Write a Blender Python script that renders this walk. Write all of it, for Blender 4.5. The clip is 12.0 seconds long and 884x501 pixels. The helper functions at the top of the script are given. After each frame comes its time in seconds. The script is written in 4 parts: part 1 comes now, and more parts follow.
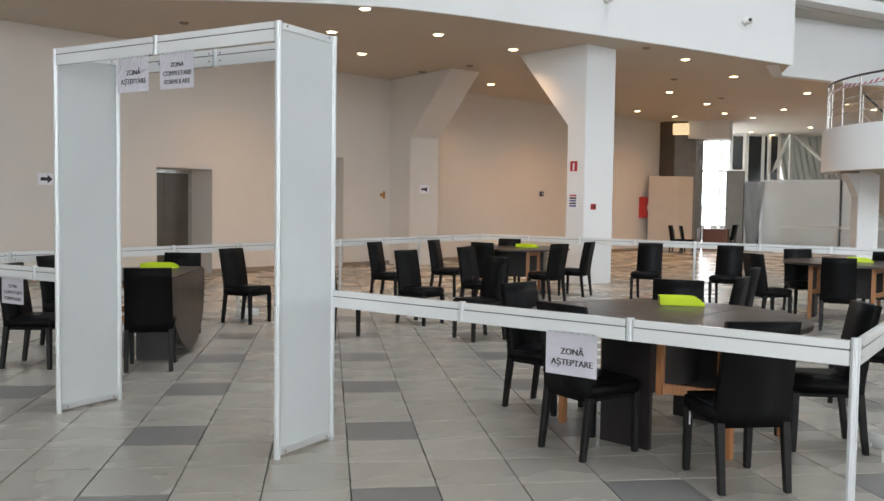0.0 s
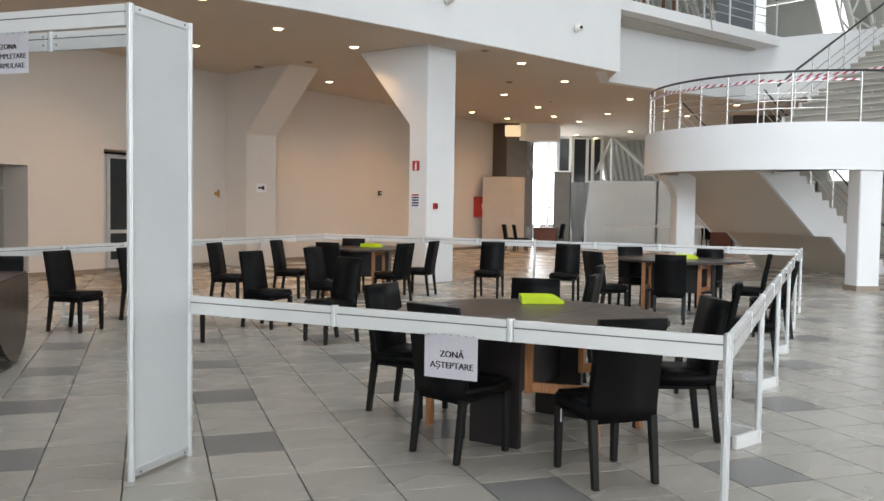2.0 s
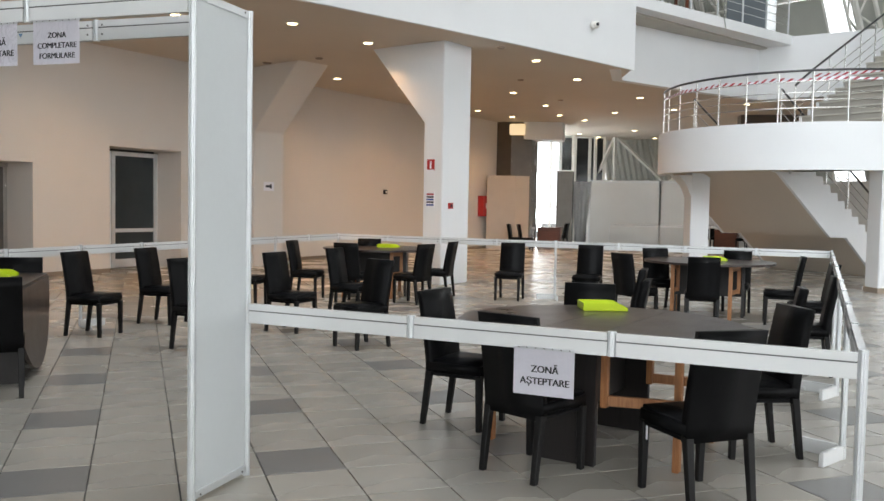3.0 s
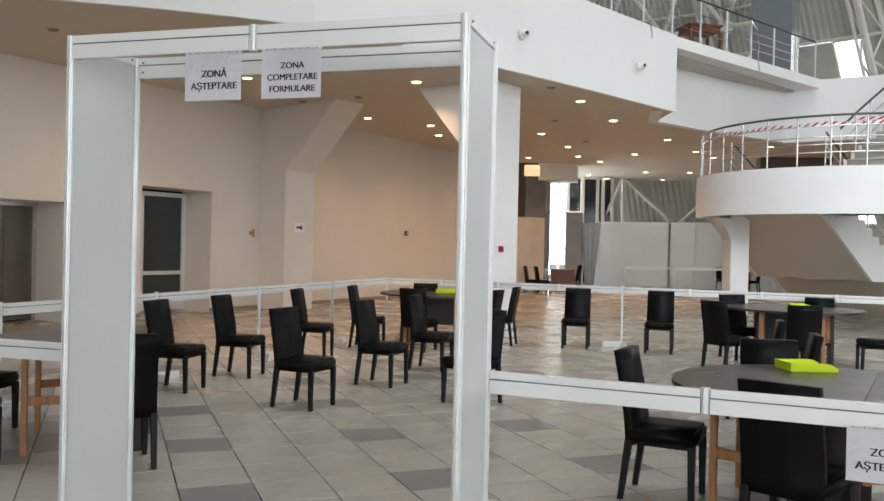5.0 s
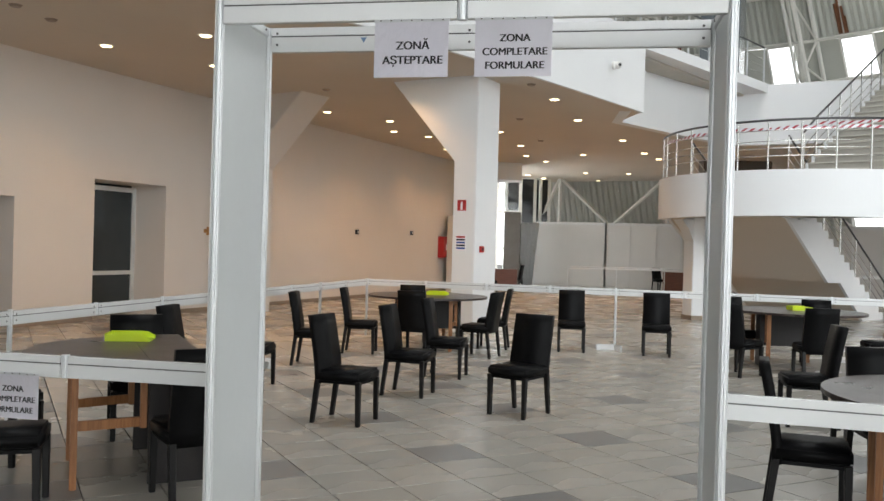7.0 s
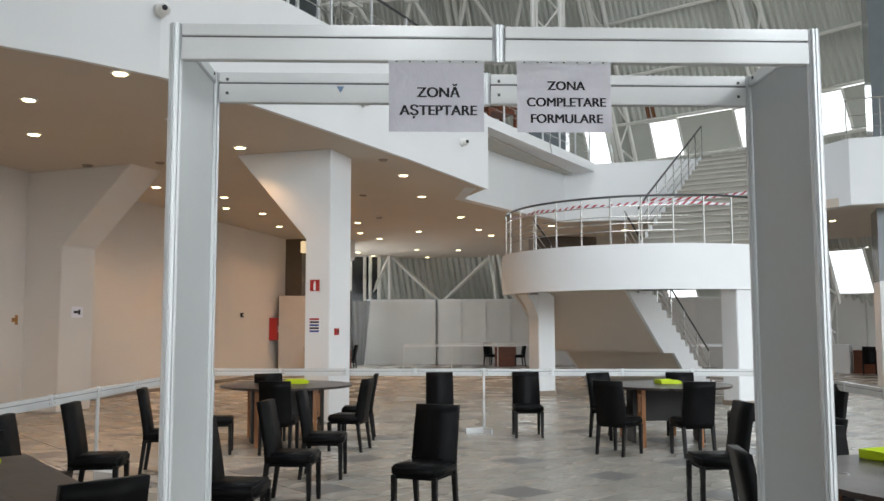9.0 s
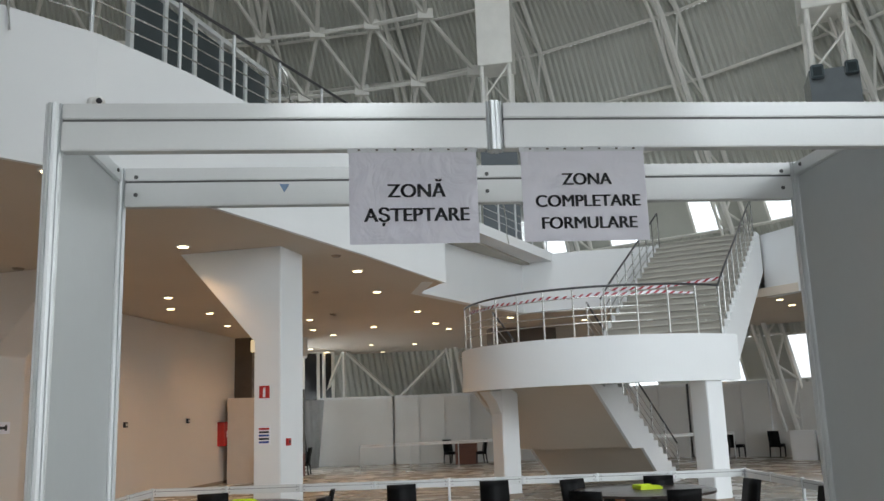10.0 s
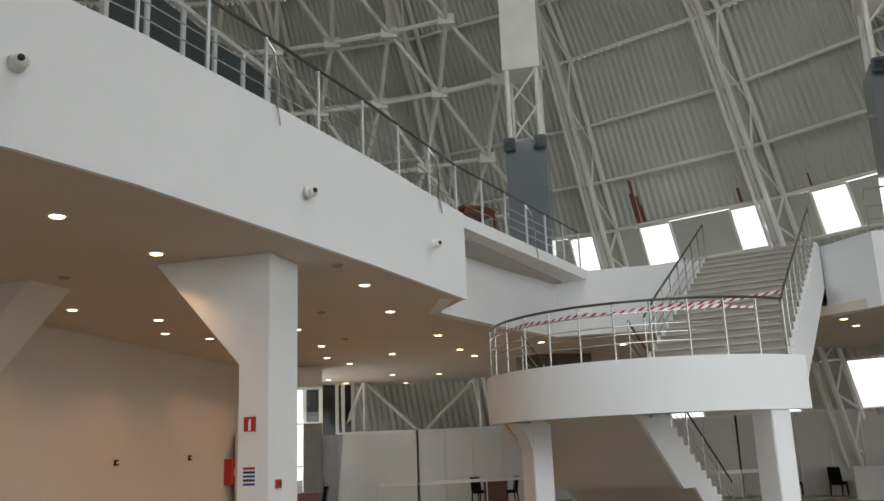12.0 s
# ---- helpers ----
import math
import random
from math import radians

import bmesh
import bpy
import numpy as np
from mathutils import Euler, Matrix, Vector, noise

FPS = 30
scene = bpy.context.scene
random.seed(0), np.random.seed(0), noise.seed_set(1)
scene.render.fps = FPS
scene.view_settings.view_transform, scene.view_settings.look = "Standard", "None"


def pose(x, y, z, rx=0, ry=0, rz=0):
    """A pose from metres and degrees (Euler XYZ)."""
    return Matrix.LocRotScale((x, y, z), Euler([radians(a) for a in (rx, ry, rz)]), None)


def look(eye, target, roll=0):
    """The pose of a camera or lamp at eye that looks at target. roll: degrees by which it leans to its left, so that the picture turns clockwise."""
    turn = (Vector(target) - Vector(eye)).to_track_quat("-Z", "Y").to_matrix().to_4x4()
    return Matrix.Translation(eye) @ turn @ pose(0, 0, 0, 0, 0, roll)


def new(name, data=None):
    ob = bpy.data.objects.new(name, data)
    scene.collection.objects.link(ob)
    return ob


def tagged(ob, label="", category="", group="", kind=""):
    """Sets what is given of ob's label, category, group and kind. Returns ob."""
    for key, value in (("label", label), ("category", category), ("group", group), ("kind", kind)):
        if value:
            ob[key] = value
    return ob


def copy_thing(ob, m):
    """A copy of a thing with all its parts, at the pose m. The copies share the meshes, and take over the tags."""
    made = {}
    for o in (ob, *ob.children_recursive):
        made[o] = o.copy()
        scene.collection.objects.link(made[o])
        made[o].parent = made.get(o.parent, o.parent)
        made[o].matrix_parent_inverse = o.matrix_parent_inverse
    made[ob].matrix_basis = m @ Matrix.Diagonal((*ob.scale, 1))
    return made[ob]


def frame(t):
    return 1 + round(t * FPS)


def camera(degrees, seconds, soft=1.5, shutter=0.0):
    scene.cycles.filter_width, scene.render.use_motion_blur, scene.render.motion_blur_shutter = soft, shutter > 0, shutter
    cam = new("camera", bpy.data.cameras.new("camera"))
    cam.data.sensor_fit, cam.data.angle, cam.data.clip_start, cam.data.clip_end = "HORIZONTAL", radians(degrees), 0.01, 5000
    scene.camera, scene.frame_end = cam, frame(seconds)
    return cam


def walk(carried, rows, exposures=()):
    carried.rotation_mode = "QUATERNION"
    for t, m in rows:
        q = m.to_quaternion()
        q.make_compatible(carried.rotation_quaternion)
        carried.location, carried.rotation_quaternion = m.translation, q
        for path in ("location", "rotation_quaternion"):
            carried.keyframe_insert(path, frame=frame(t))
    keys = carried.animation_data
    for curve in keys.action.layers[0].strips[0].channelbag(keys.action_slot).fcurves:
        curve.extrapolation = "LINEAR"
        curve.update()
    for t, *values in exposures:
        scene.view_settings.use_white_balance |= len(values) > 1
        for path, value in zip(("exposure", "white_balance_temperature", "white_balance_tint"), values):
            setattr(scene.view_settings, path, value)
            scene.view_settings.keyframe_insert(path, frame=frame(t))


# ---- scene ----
cam = camera(54.6, 12.0)
PATH = [
    (0, (4.269, -3.736, 1.482), (3.258, -2.013, 1.376), 0.8),
    (0.5, (4.272, -3.732, 1.478), (3.394, -1.938, 1.371), 0.7),
    (1, (4.245, -3.741, 1.481), (3.477, -1.898, 1.376), 1.0),
    (1.5, (4.132, -3.759, 1.48), (3.435, -1.887, 1.379), 0.8),
    (2, (3.997, -3.698, 1.481), (3.343, -1.811, 1.379), 0.9),
    (2.5, (3.763, -3.603, 1.485), (3.129, -1.709, 1.381), 1.0),
    (3, (3.449, -3.543, 1.493), (2.816, -1.648, 1.388), 1.1),
    (5, (1.948, -3.449, 1.534), (1.37, -1.534, 1.522), 1.3),
    (5.5, (1.583, -3.411, 1.539), (1.039, -1.487, 1.531), 1.6),
    (6, (1.196, -3.381, 1.533), (0.685, -1.448, 1.526), 1.7),
    (6.5, (0.856, -3.313, 1.524), (0.402, -1.365, 1.515), 1.9),
    (8.5, (-0.139, -2.813, 1.546), (-0.171, -0.813, 1.549), 0.0),
    (9, (-0.262, -2.584, 1.58), (-0.196, -0.593, 1.756), -0.1),
    (9.5, (-0.347, -2.293, 1.683), (-0.195, -0.329, 2.029), -1.3),
    (10, (-0.303, -1.888, 1.789), (-0.126, 0.067, 2.17), -2.0),
    (10.5, (-0.219, -1.397, 1.87), (-0.014, 0.555, 2.254), -2.2),
    (11, (-0.088, -0.935, 1.926), (0.149, 0.981, 2.45), -2.9),
    (11.5, (-0.009, -0.462, 1.925), (0.236, 1.436, 2.506), -3.4),
    (12, (0.048, 0.212, 1.802), (0.157, 2.156, 2.262), -2.2),
]
walk(cam, [(t, look(eye, target, roll)) for t, eye, target, roll in PATH], [(0, -0.04, 6600, 10), (3, -0.04, 6650, 10), (5, -0.03, 6800, 10), (8.5, -0.03, 6650, 10), (9.5, -0.35, 6500, 8), (11.5, -0.55, 6500, 8), (12, -0.65, 6900, 10)])

# ---------------------------------------------------------------- world and light
world = bpy.data.worlds.new("sky")
scene.world = world
world.use_nodes = True
wn = world.node_tree.nodes
wl = world.node_tree.links
sky = wn.new("ShaderNodeTexSky")
sky.sky_type = "NISHITA"
sky.sun_disc = False
sky.sun_elevation, sky.sun_rotation = radians(38), radians(150)
sky.air_density, sky.dust_density = 1.0, 4.0
wl.new(sky.outputs[0], wn["Background"].inputs[0])
wn["Background"].inputs[1].default_value = 0.15

sun = new("sun", bpy.data.lights.new("sun", "SUN"))
sun.data.energy, sun.data.angle, sun.data.color = 1.0, radians(15), (1.0, 0.97, 0.92)
sun.matrix_world = look((20, -30, 35), (0, 10, 0))


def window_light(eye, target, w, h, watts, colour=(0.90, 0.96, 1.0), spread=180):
    """An area lamp for daylight, at windows and as added fill elsewhere."""
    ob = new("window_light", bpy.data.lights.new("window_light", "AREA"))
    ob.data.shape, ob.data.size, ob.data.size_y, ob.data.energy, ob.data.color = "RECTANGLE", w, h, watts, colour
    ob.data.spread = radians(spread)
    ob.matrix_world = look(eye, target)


LAMP_W = 100
# added overhead fill inside the dome, for a skylight that is never seen
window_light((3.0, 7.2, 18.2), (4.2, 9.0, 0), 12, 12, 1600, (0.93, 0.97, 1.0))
# stands for glazing assumed behind the camera, never in view
window_light((5.5, -15.6, 3.2), (3, 10, 3.2), 15, 4.6, 240)
window_light((-0.5, -17.2, 10.2), (0, 0, 3.5), 0.5, 2.8, 100)
window_light((0.3, -17.2, 10.2), (0, 0, 3.5), 0.5, 2.8, 100)
window_light((-1.6, -17.2, 10.2), (-1, 0, 3.5), 0.8, 2.8, 120)
# added fill, beam narrowed to brighten the stair landing; hangs free in the hall
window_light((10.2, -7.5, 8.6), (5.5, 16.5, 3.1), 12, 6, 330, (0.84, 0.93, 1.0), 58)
window_light((10.6, 25.0, 8.3), (4.2, 15.2, 3), 9, 1.4, 160)
window_light((-4.9, 31.4, 2.4), (1.2, 29, 3.1), 3.0, 4.0, 300)


# ---------------------------------------------------------------- materials
def material(name, colour, rough=0.6, metal=0.0, vary=0.08, scale=3.0, bump=0.05, fine=60.0, spec=0.5, island=0.0, per_object=0.0):
    m = bpy.data.materials.new(name)
    m.use_nodes = True
    n, l = m.node_tree.nodes, m.node_tree.links
    b = n["Principled BSDF"]
    b.inputs["Roughness"].default_value, b.inputs["Metallic"].default_value = rough, metal
    b.inputs["Specular IOR Level"].default_value = spec
    tc = n.new("ShaderNodeTexCoord")
    big, small = n.new("ShaderNodeTexNoise"), n.new("ShaderNodeTexNoise")
    big.inputs["Scale"].default_value, small.inputs["Scale"].default_value = scale, fine
    big.inputs["Detail"].default_value, small.inputs["Detail"].default_value = 5, 3
    for t in (big, small):
        l.new(tc.outputs["Object"], t.inputs["Vector"])
    mix = n.new("ShaderNodeMix")
    mix.data_type, mix.blend_type = "RGBA", "MIX"
    mix.inputs[6].default_value = (*[c * (1 - vary) for c in colour], 1)
    mix.inputs[7].default_value = (*[min(1, c * (1 + vary)) for c in colour], 1)
    add = n.new("ShaderNodeMath")
    add.operation = "MULTIPLY_ADD"
    add.inputs[1].default_value = 0.35
    l.new(small.outputs["Fac"], add.inputs[0])
    l.new(big.outputs["Fac"], add.inputs[2])
    rng = n.new("ShaderNodeMapRange")
    rng.inputs[1].default_value, rng.inputs[2].default_value = 0.4, 0.95
    l.new(add.outputs[0], rng.inputs[0])
    l.new(rng.outputs[0], mix.inputs[0])
    out = mix.outputs[2]
    if island or per_object:
        src = n.new("ShaderNodeObjectInfo").outputs["Random"] if per_object else n.new("ShaderNodeNewGeometry").outputs["Random Per Island"]
        amount = per_object or island
        hsv = n.new("ShaderNodeHueSaturation")
        r2 = n.new("ShaderNodeMapRange")
        r2.inputs[3].default_value, r2.inputs[4].default_value = 1 - amount, 1 + amount
        l.new(src, r2.inputs[0])
        l.new(r2.outputs[0], hsv.inputs["Value"])
        l.new(out, hsv.inputs["Color"])
        out = hsv.outputs[0]
    l.new(out, b.inputs["Base Color"])
    rr = n.new("ShaderNodeMapRange")
    rr.inputs[3].default_value, rr.inputs[4].default_value = max(0.02, rough - 0.07), min(1, rough + 0.07)
    l.new(big.outputs["Fac"], rr.inputs[0])
    l.new(rr.outputs[0], b.inputs["Roughness"])
    if bump:
        bp = n.new("ShaderNodeBump")
        bp.inputs["Strength"].default_value, bp.inputs["Distance"].default_value = bump, 0.02
        l.new(small.outputs["Fac"], bp.inputs["Height"])
        l.new(bp.outputs[0], b.inputs["Normal"])
    return m


def wood(name, dark, light, rough=0.4, along=(1, 12, 12)):
    m = material(name, light, rough, 0, 0.1)
    n, l = m.node_tree.nodes, m.node_tree.links
    tc = n.new("ShaderNodeTexCoord")
    mp = n.new("ShaderNodeMapping")
    mp.inputs["Scale"].default_value = along
    nz = n.new("ShaderNodeTexNoise")
    nz.inputs["Scale"].default_value, nz.inputs["Detail"].default_value, nz.inputs["Distortion"].default_value = 4, 8, 0.6
    ramp = n.new("ShaderNodeValToRGB")
    ramp.color_ramp.elements[0].position, ramp.color_ramp.elements[1].position = 0.3, 0.7
    ramp.color_ramp.elements[0].color, ramp.color_ramp.elements[1].color = (*dark, 1), (*light, 1)
    l.new(tc.outputs["Object"], mp.inputs[0])
    l.new(mp.outputs[0], nz.inputs[0])
    l.new(nz.outputs[0], ramp.inputs[0])
    l.new(ramp.outputs[0], n["Principled BSDF"].inputs["Base Color"])
    return m


def glowing(name, colour, strength):
    m = bpy.data.materials.new(name)
    m.use_nodes = True
    b = m.node_tree.nodes["Principled BSDF"]
    b.inputs["Base Color"].default_value = (0.9, 0.9, 0.9, 1)
    b.inputs["Emission Color"].default_value, b.inputs["Emission Strength"].default_value = (*colour, 1), strength
    return m


def clear(name, colour=(1, 1, 1), rough=0.0, alpha=0.0):
    m = bpy.data.materials.new(name)
    m.use_nodes = True
    b = m.node_tree.nodes["Principled BSDF"]
    b.inputs["Base Color"].default_value, b.inputs["Roughness"].default_value = (*colour, 1), rough
    b.inputs["Transmission Weight"].default_value, b.inputs["IOR"].default_value = 1.0, 1.45
    return m


M_WALL = material("wall_paint", (0.70, 0.655, 0.61), 0.75, 0, 0.03, 0.6, 0.04, 90)
M_WHITE = material("white_paint", (0.78, 0.79, 0.80), 0.6, 0, 0.03, 0.7, 0.03, 80)
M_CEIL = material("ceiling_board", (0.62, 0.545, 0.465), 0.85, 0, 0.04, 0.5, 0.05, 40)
M_PANEL = material("laminate_panel", (0.62, 0.65, 0.66), 0.42, 0, 0.03, 2.0, 0.01, 30)
M_ALU = material("anodised_aluminium", (0.74, 0.76, 0.77), 0.38, 0.55, 0.05, 6.0, 0.02, 150)
M_BEAM = material("white_beam_profile", (0.74, 0.75, 0.75), 0.17, 0.08, 0.03, 4.0, 0.01, 120)
M_SLOT = material("profile_slot", (0.12, 0.12, 0.12), 0.6, 0.3)
M_TILE = material("light_floor_tile", (0.415, 0.389, 0.346), 0.27, 0, 0.03, 1.2, 0.03, 25, per_object=0.045)
M_TILE_S = material("light_floor_tile_far", (0.415, 0.389, 0.346), 0.27, 0, 0.03, 1.2, 0.03, 25, island=0.045)
M_DTILE = material("grey_floor_tile", (0.235, 0.23, 0.222), 0.3, 0, 0.05, 1.6, 0.03, 25, per_object=0.06)
M_DTILE_S = material("grey_floor_tile_far", (0.235, 0.23, 0.222), 0.3, 0, 0.05, 1.6, 0.03, 25, island=0.06)
M_GROUT = material("tile_grout", (0.10, 0.095, 0.09), 0.9, 0, 0.15, 5, 0.1, 80)
M_LEATHER = material("black_leatherette", (0.0045, 0.0045, 0.005), 0.42, 0, 0.3, 6, 0.12, 180, spec=0.11, per_object=0.2)
M_BLACKWOOD = material("black_stained_wood", (0.007, 0.0065, 0.0065), 0.42, 0, 0.3, 8, 0.08, 120, spec=0.25)
M_TABLE = wood("dark_brown_tabletop", (0.030, 0.020, 0.017), (0.055, 0.040, 0.034), 0.3)
M_SLAB = wood("dark_table_panel", (0.007, 0.005, 0.005), (0.014, 0.010, 0.009), 0.45, (12, 12, 1))
M_PINE = wood("orange_pine", (0.30, 0.12, 0.045), (0.47, 0.215, 0.085), 0.45, (14, 14, 1))
M_LIME = material("lime_plastic", (0.55, 0.70, 0.015), 0.35, 0, 0.05, 8, 0.02, 60)
M_STEEL = material("brushed_steel", (0.68, 0.68, 0.67), 0.25, 1.0, 0.08, 10, 0.03, 200)
M_RAILDARK = material("dark_handrail", (0.09, 0.09, 0.095), 0.35, 0.6, 0.1)
M_SHEET = material("corrugated_sheet", (0.56, 0.57, 0.53), 0.55, 0.15, 0.12, 0.4, 0.05, 30)
M_TRUSS = material("white_truss_paint", (0.80, 0.79, 0.75), 0.5, 0, 0.07, 2, 0.03, 60)
M_SKIRT = material("brown_skirting_tile", (0.28, 0.22, 0.17), 0.45, 0, 0.1, 3)
M_PAPER = material("white_paper", (0.80, 0.79, 0.84), 0.5, 0, 0.02, 4, 0.02, 60)
M_INK = material("black_ink", (0.02, 0.02, 0.025), 0.6)
M_RED = material("red_enamel", (0.42, 0.02, 0.02), 0.4)
M_DOOR = material("grey_door_steel", (0.115, 0.10, 0.085), 0.35, 0.4, 0.15)
M_DARK = material("dark_glass", (0.035, 0.045, 0.05), 0.12, 0.0, 0.1)
M_GREYGLASS = material("grey_reflective_glass", (0.17, 0.19, 0.205), 0.12, 0.1, 0.06)
M_BROWN = material("brown_cladding", (0.10, 0.075, 0.055), 0.35, 0, 0.12)
M_GREYCLAD = material("grey_cladding", (0.17, 0.155, 0.14), 0.25, 0.1, 0.1)
M_BEIGE = material("beige_board", (0.52, 0.45, 0.38), 0.6, 0, 0.04)
M_REDWOOD = wood("red_brown_desk", (0.10, 0.028, 0.013), (0.18, 0.055, 0.026), 0.35)
M_STONE = material("stair_stone", (0.46, 0.44, 0.39), 0.5, 0, 0.08, 3, 0.05, 40)
M_TARP = material("white_tarpaulin", (0.72, 0.73, 0.74), 0.5, 0, 0.05, 3, 0.1, 10)
M_LAMP = glowing("lamp_disc", (1.0, 0.76, 0.42), 9.0)
M_SHADE = glowing("lamp_shade", (1.0, 0.74, 0.38), 0.75)
M_BACK = glowing("overcast_sky", (0.93, 0.97, 1.0), 1.7)
M_GLASS = clear("window_glass", (0.95, 0.98, 1.0))
M_RUST = material("rusty_sheet", (0.20, 0.085, 0.04), 0.8, 0, 0.3, 4, 0.1, 40)
M_CAMERA = material("camera_shell", (0.70, 0.69, 0.66), 0.4)
M_BLUE = material("blue_print", (0.04, 0.08, 0.30), 0.6)
M_STUB = material("brown_paint_stain", (0.40, 0.20, 0.06), 0.8, 0, 0.3, 12)


# ---------------------------------------------------------------- mesh helpers
def bm_box(bm, x0, y0, z0, x1, y1, z1, m=None):
    v = [Vector((x, y, z)) for x in (x0, x1) for y in (y0, y1) for z in (z0, z1)]
    v = [bm.verts.new(m @ p if m else p) for p in v]
    for f in ((0, 1, 3, 2), (4, 6, 7, 5), (0, 4, 5, 1), (2, 3, 7, 6), (0, 2, 6, 4), (1, 5, 7, 3)):
        bm.faces.new([v[i] for i in f])
    return v


def boxes(*specs, bevel=0.0, m=None):
    bm = bmesh.new()
    for s in specs:
        bm_box(bm, *s, m=m)
    if bevel:
        bmesh.ops.bevel(bm, geom=bm.edges[:], offset=bevel, segments=2, affect="EDGES", clamp_overlap=True)
    bmesh.ops.recalc_face_normals(bm, faces=bm.faces[:])
    return bm


def prism(points, z0, z1, bm=None):
    """A closed plan outline pulled up from z0 to z1."""
    bm = bm or bmesh.new()
    lo = [bm.verts.new((x, y, z0)) for x, y in points]
    hi = [bm.verts.new((x, y, z1)) for x, y in points]
    n = len(points)
    bm.faces.new(lo[::-1])
    bm.faces.new(hi)
    for i in range(n):
        bm.faces.new((lo[i], lo[(i + 1) % n], hi[(i + 1) % n], hi[i]))
    bmesh.ops.recalc_face_normals(bm, faces=bm.faces[:])
    return bm


def tube(bm, pts, r, seg=6):
    """A round bar through points."""
    pts = [Vector(p) for p in pts]
    rings = []
    for i, p in enumerate(pts):
        d = (pts[min(i + 1, len(pts) - 1)] - pts[max(i - 1, 0)]).normalized()
        a = d.cross(Vector((0, 0, 1)) if abs(d.z) < 0.9 else Vector((1, 0, 0))).normalized()
        b = d.cross(a)
        rings.append([bm.verts.new(p + r * (math.cos(t) * a + math.sin(t) * b)) for t in (2 * math.pi * k / seg for k in range(seg))])
    for u, w in zip(rings, rings[1:]):
        for k in range(seg):
            bm.faces.new((u[k], u[(k + 1) % seg], w[(k + 1) % seg], w[k]))
    bm.faces.new(rings[0][::-1])
    bm.faces.new(rings[-1])


def tubes(lines, r, seg=6):
    bm = bmesh.new()
    for pts in lines:
        tube(bm, pts, r, seg)
    return bm


def strip(path, z0, z1, thick):
    """A wall of that thickness along a plan path, thickened to its left."""
    n = len(path)
    inner = []
    for i in range(n):
        d = (Vector(path[min(i + 1, n - 1)]) - Vector(path[max(i - 1, 0)])).normalized()
        inner.append((path[i][0] - d.y * thick, path[i][1] + d.x * thick))
    bm = bmesh.new()
    rows = [[bm.verts.new((x, y, z)) for x, y in side] for side, z in ((path, z0), (path, z1), (inner, z1), (inner, z0))]
    for a, b in ((0, 1), (1, 2), (2, 3), (3, 0)):
        for i in range(n - 1):
            bm.faces.new((rows[a][i], rows[a][i + 1], rows[b][i + 1], rows[b][i]))
    bm.faces.new([r[0] for r in rows])
    bm.faces.new([r[-1] for r in rows])
    bmesh.ops.recalc_face_normals(bm, faces=bm.faces[:])
    return bm


def mesh_of(name, bm, mat, smooth=False):
    me = bpy.data.meshes.new(name)
    bm.to_mesh(me)
    bm.free()
    me.materials.append(mat)
    if smooth:
        for p in me.polygons:
            p.use_smooth = True
    return me


def part(name, bm, mat, parent, label="", smooth=False):
    ob = new(name, mesh_of(name, bm, mat, smooth))
    if parent:
        ob.parent = parent
    return tagged(ob, label)


def thing(name, label, category, m=None, group="", kind=""):
    ob = new(name)
    ob.empty_display_size = 0.1
    if m:
        ob.matrix_basis = m
    return tagged(ob, label, category, group, kind)


def setting(name, bm, mat, label, category="", smooth=False):
    return tagged(new(name, mesh_of(name, bm, mat, smooth)), label, category or name.split("_")[0], kind="structure")


def letters(text, size, m, mat, parent, name="lettering", spacing=1.0):
    cu = bpy.data.curves.new(name, "FONT")
    cu.body, cu.size, cu.align_x, cu.align_y, cu.extrude, cu.space_line = text, size, "CENTER", "CENTER", 0.00008, spacing
    tmp = bpy.data.objects.new("tmp", cu)
    scene.collection.objects.link(tmp)
    me = bpy.data.meshes.new_from_object(tmp.evaluated_get(bpy.context.evaluated_depsgraph_get()))
    bpy.data.objects.remove(tmp)
    me.name = name
    bm = bmesh.new()
    bm.from_mesh(me)
    base = bm.faces[:]
    for dx in (-0.036, 0.036):
        got = bmesh.ops.duplicate(bm, geom=base)["geom"]
        bmesh.ops.translate(bm, verts=[v for v in got if isinstance(v, bmesh.types.BMVert)], vec=(dx * size, 0, 0))
    bm.to_mesh(me)
    bm.free()
    me.materials.clear()
    me.materials.append(mat)
    ob = new(name, me)
    ob.parent, ob.matrix_basis = parent, m
    return ob

# ---------------------------------------------------------------- large structure
ZC = 4.55         # underside of the mezzanine
ZU = 6.2          # top of its edge, the upper floor
DOME = Vector((-7.84, 6.4))
PROFILE = [(32.61, 0), (31.03, 2.68), (30.1, 4.21), (29.78, 4.76), (27.97, 7.73), (27.18, 9.06), (25.63, 11.69), (24.13, 14.24), (21.2, 17.15), (16.49, 19.96), (9.43, 22.34), (0.56, 23.63)]
STEP = 12.0
RIB0 = 6.9         # bearing of the first lattice rib


def ring(a, r, z):
    return Vector((DOME.x + r * math.cos(radians(a)), DOME.y + r * math.sin(radians(a)), z))


# ground under the tiles
bm = bmesh.new()
bmesh.ops.create_circle(bm, cap_ends=True, segments=64, radius=900)
setting("ground", bm, M_GROUT, "dark ground and joint mortar under the tiled floor", "ground").location = (0, 0, -0.012)

# overcast sky beyond the windows
bm = bmesh.new()
for i in range(48):
    p = [(70 * math.cos(2 * math.pi * k / 48) - 7.84, 70 * math.sin(2 * math.pi * k / 48) + 6.4) for k in (i, i + 1)]
    bm.faces.new([bm.verts.new((*q, z)) for q, z in ((p[0], -1), (p[1], -1), (p[1], 60), (p[0], 60))])
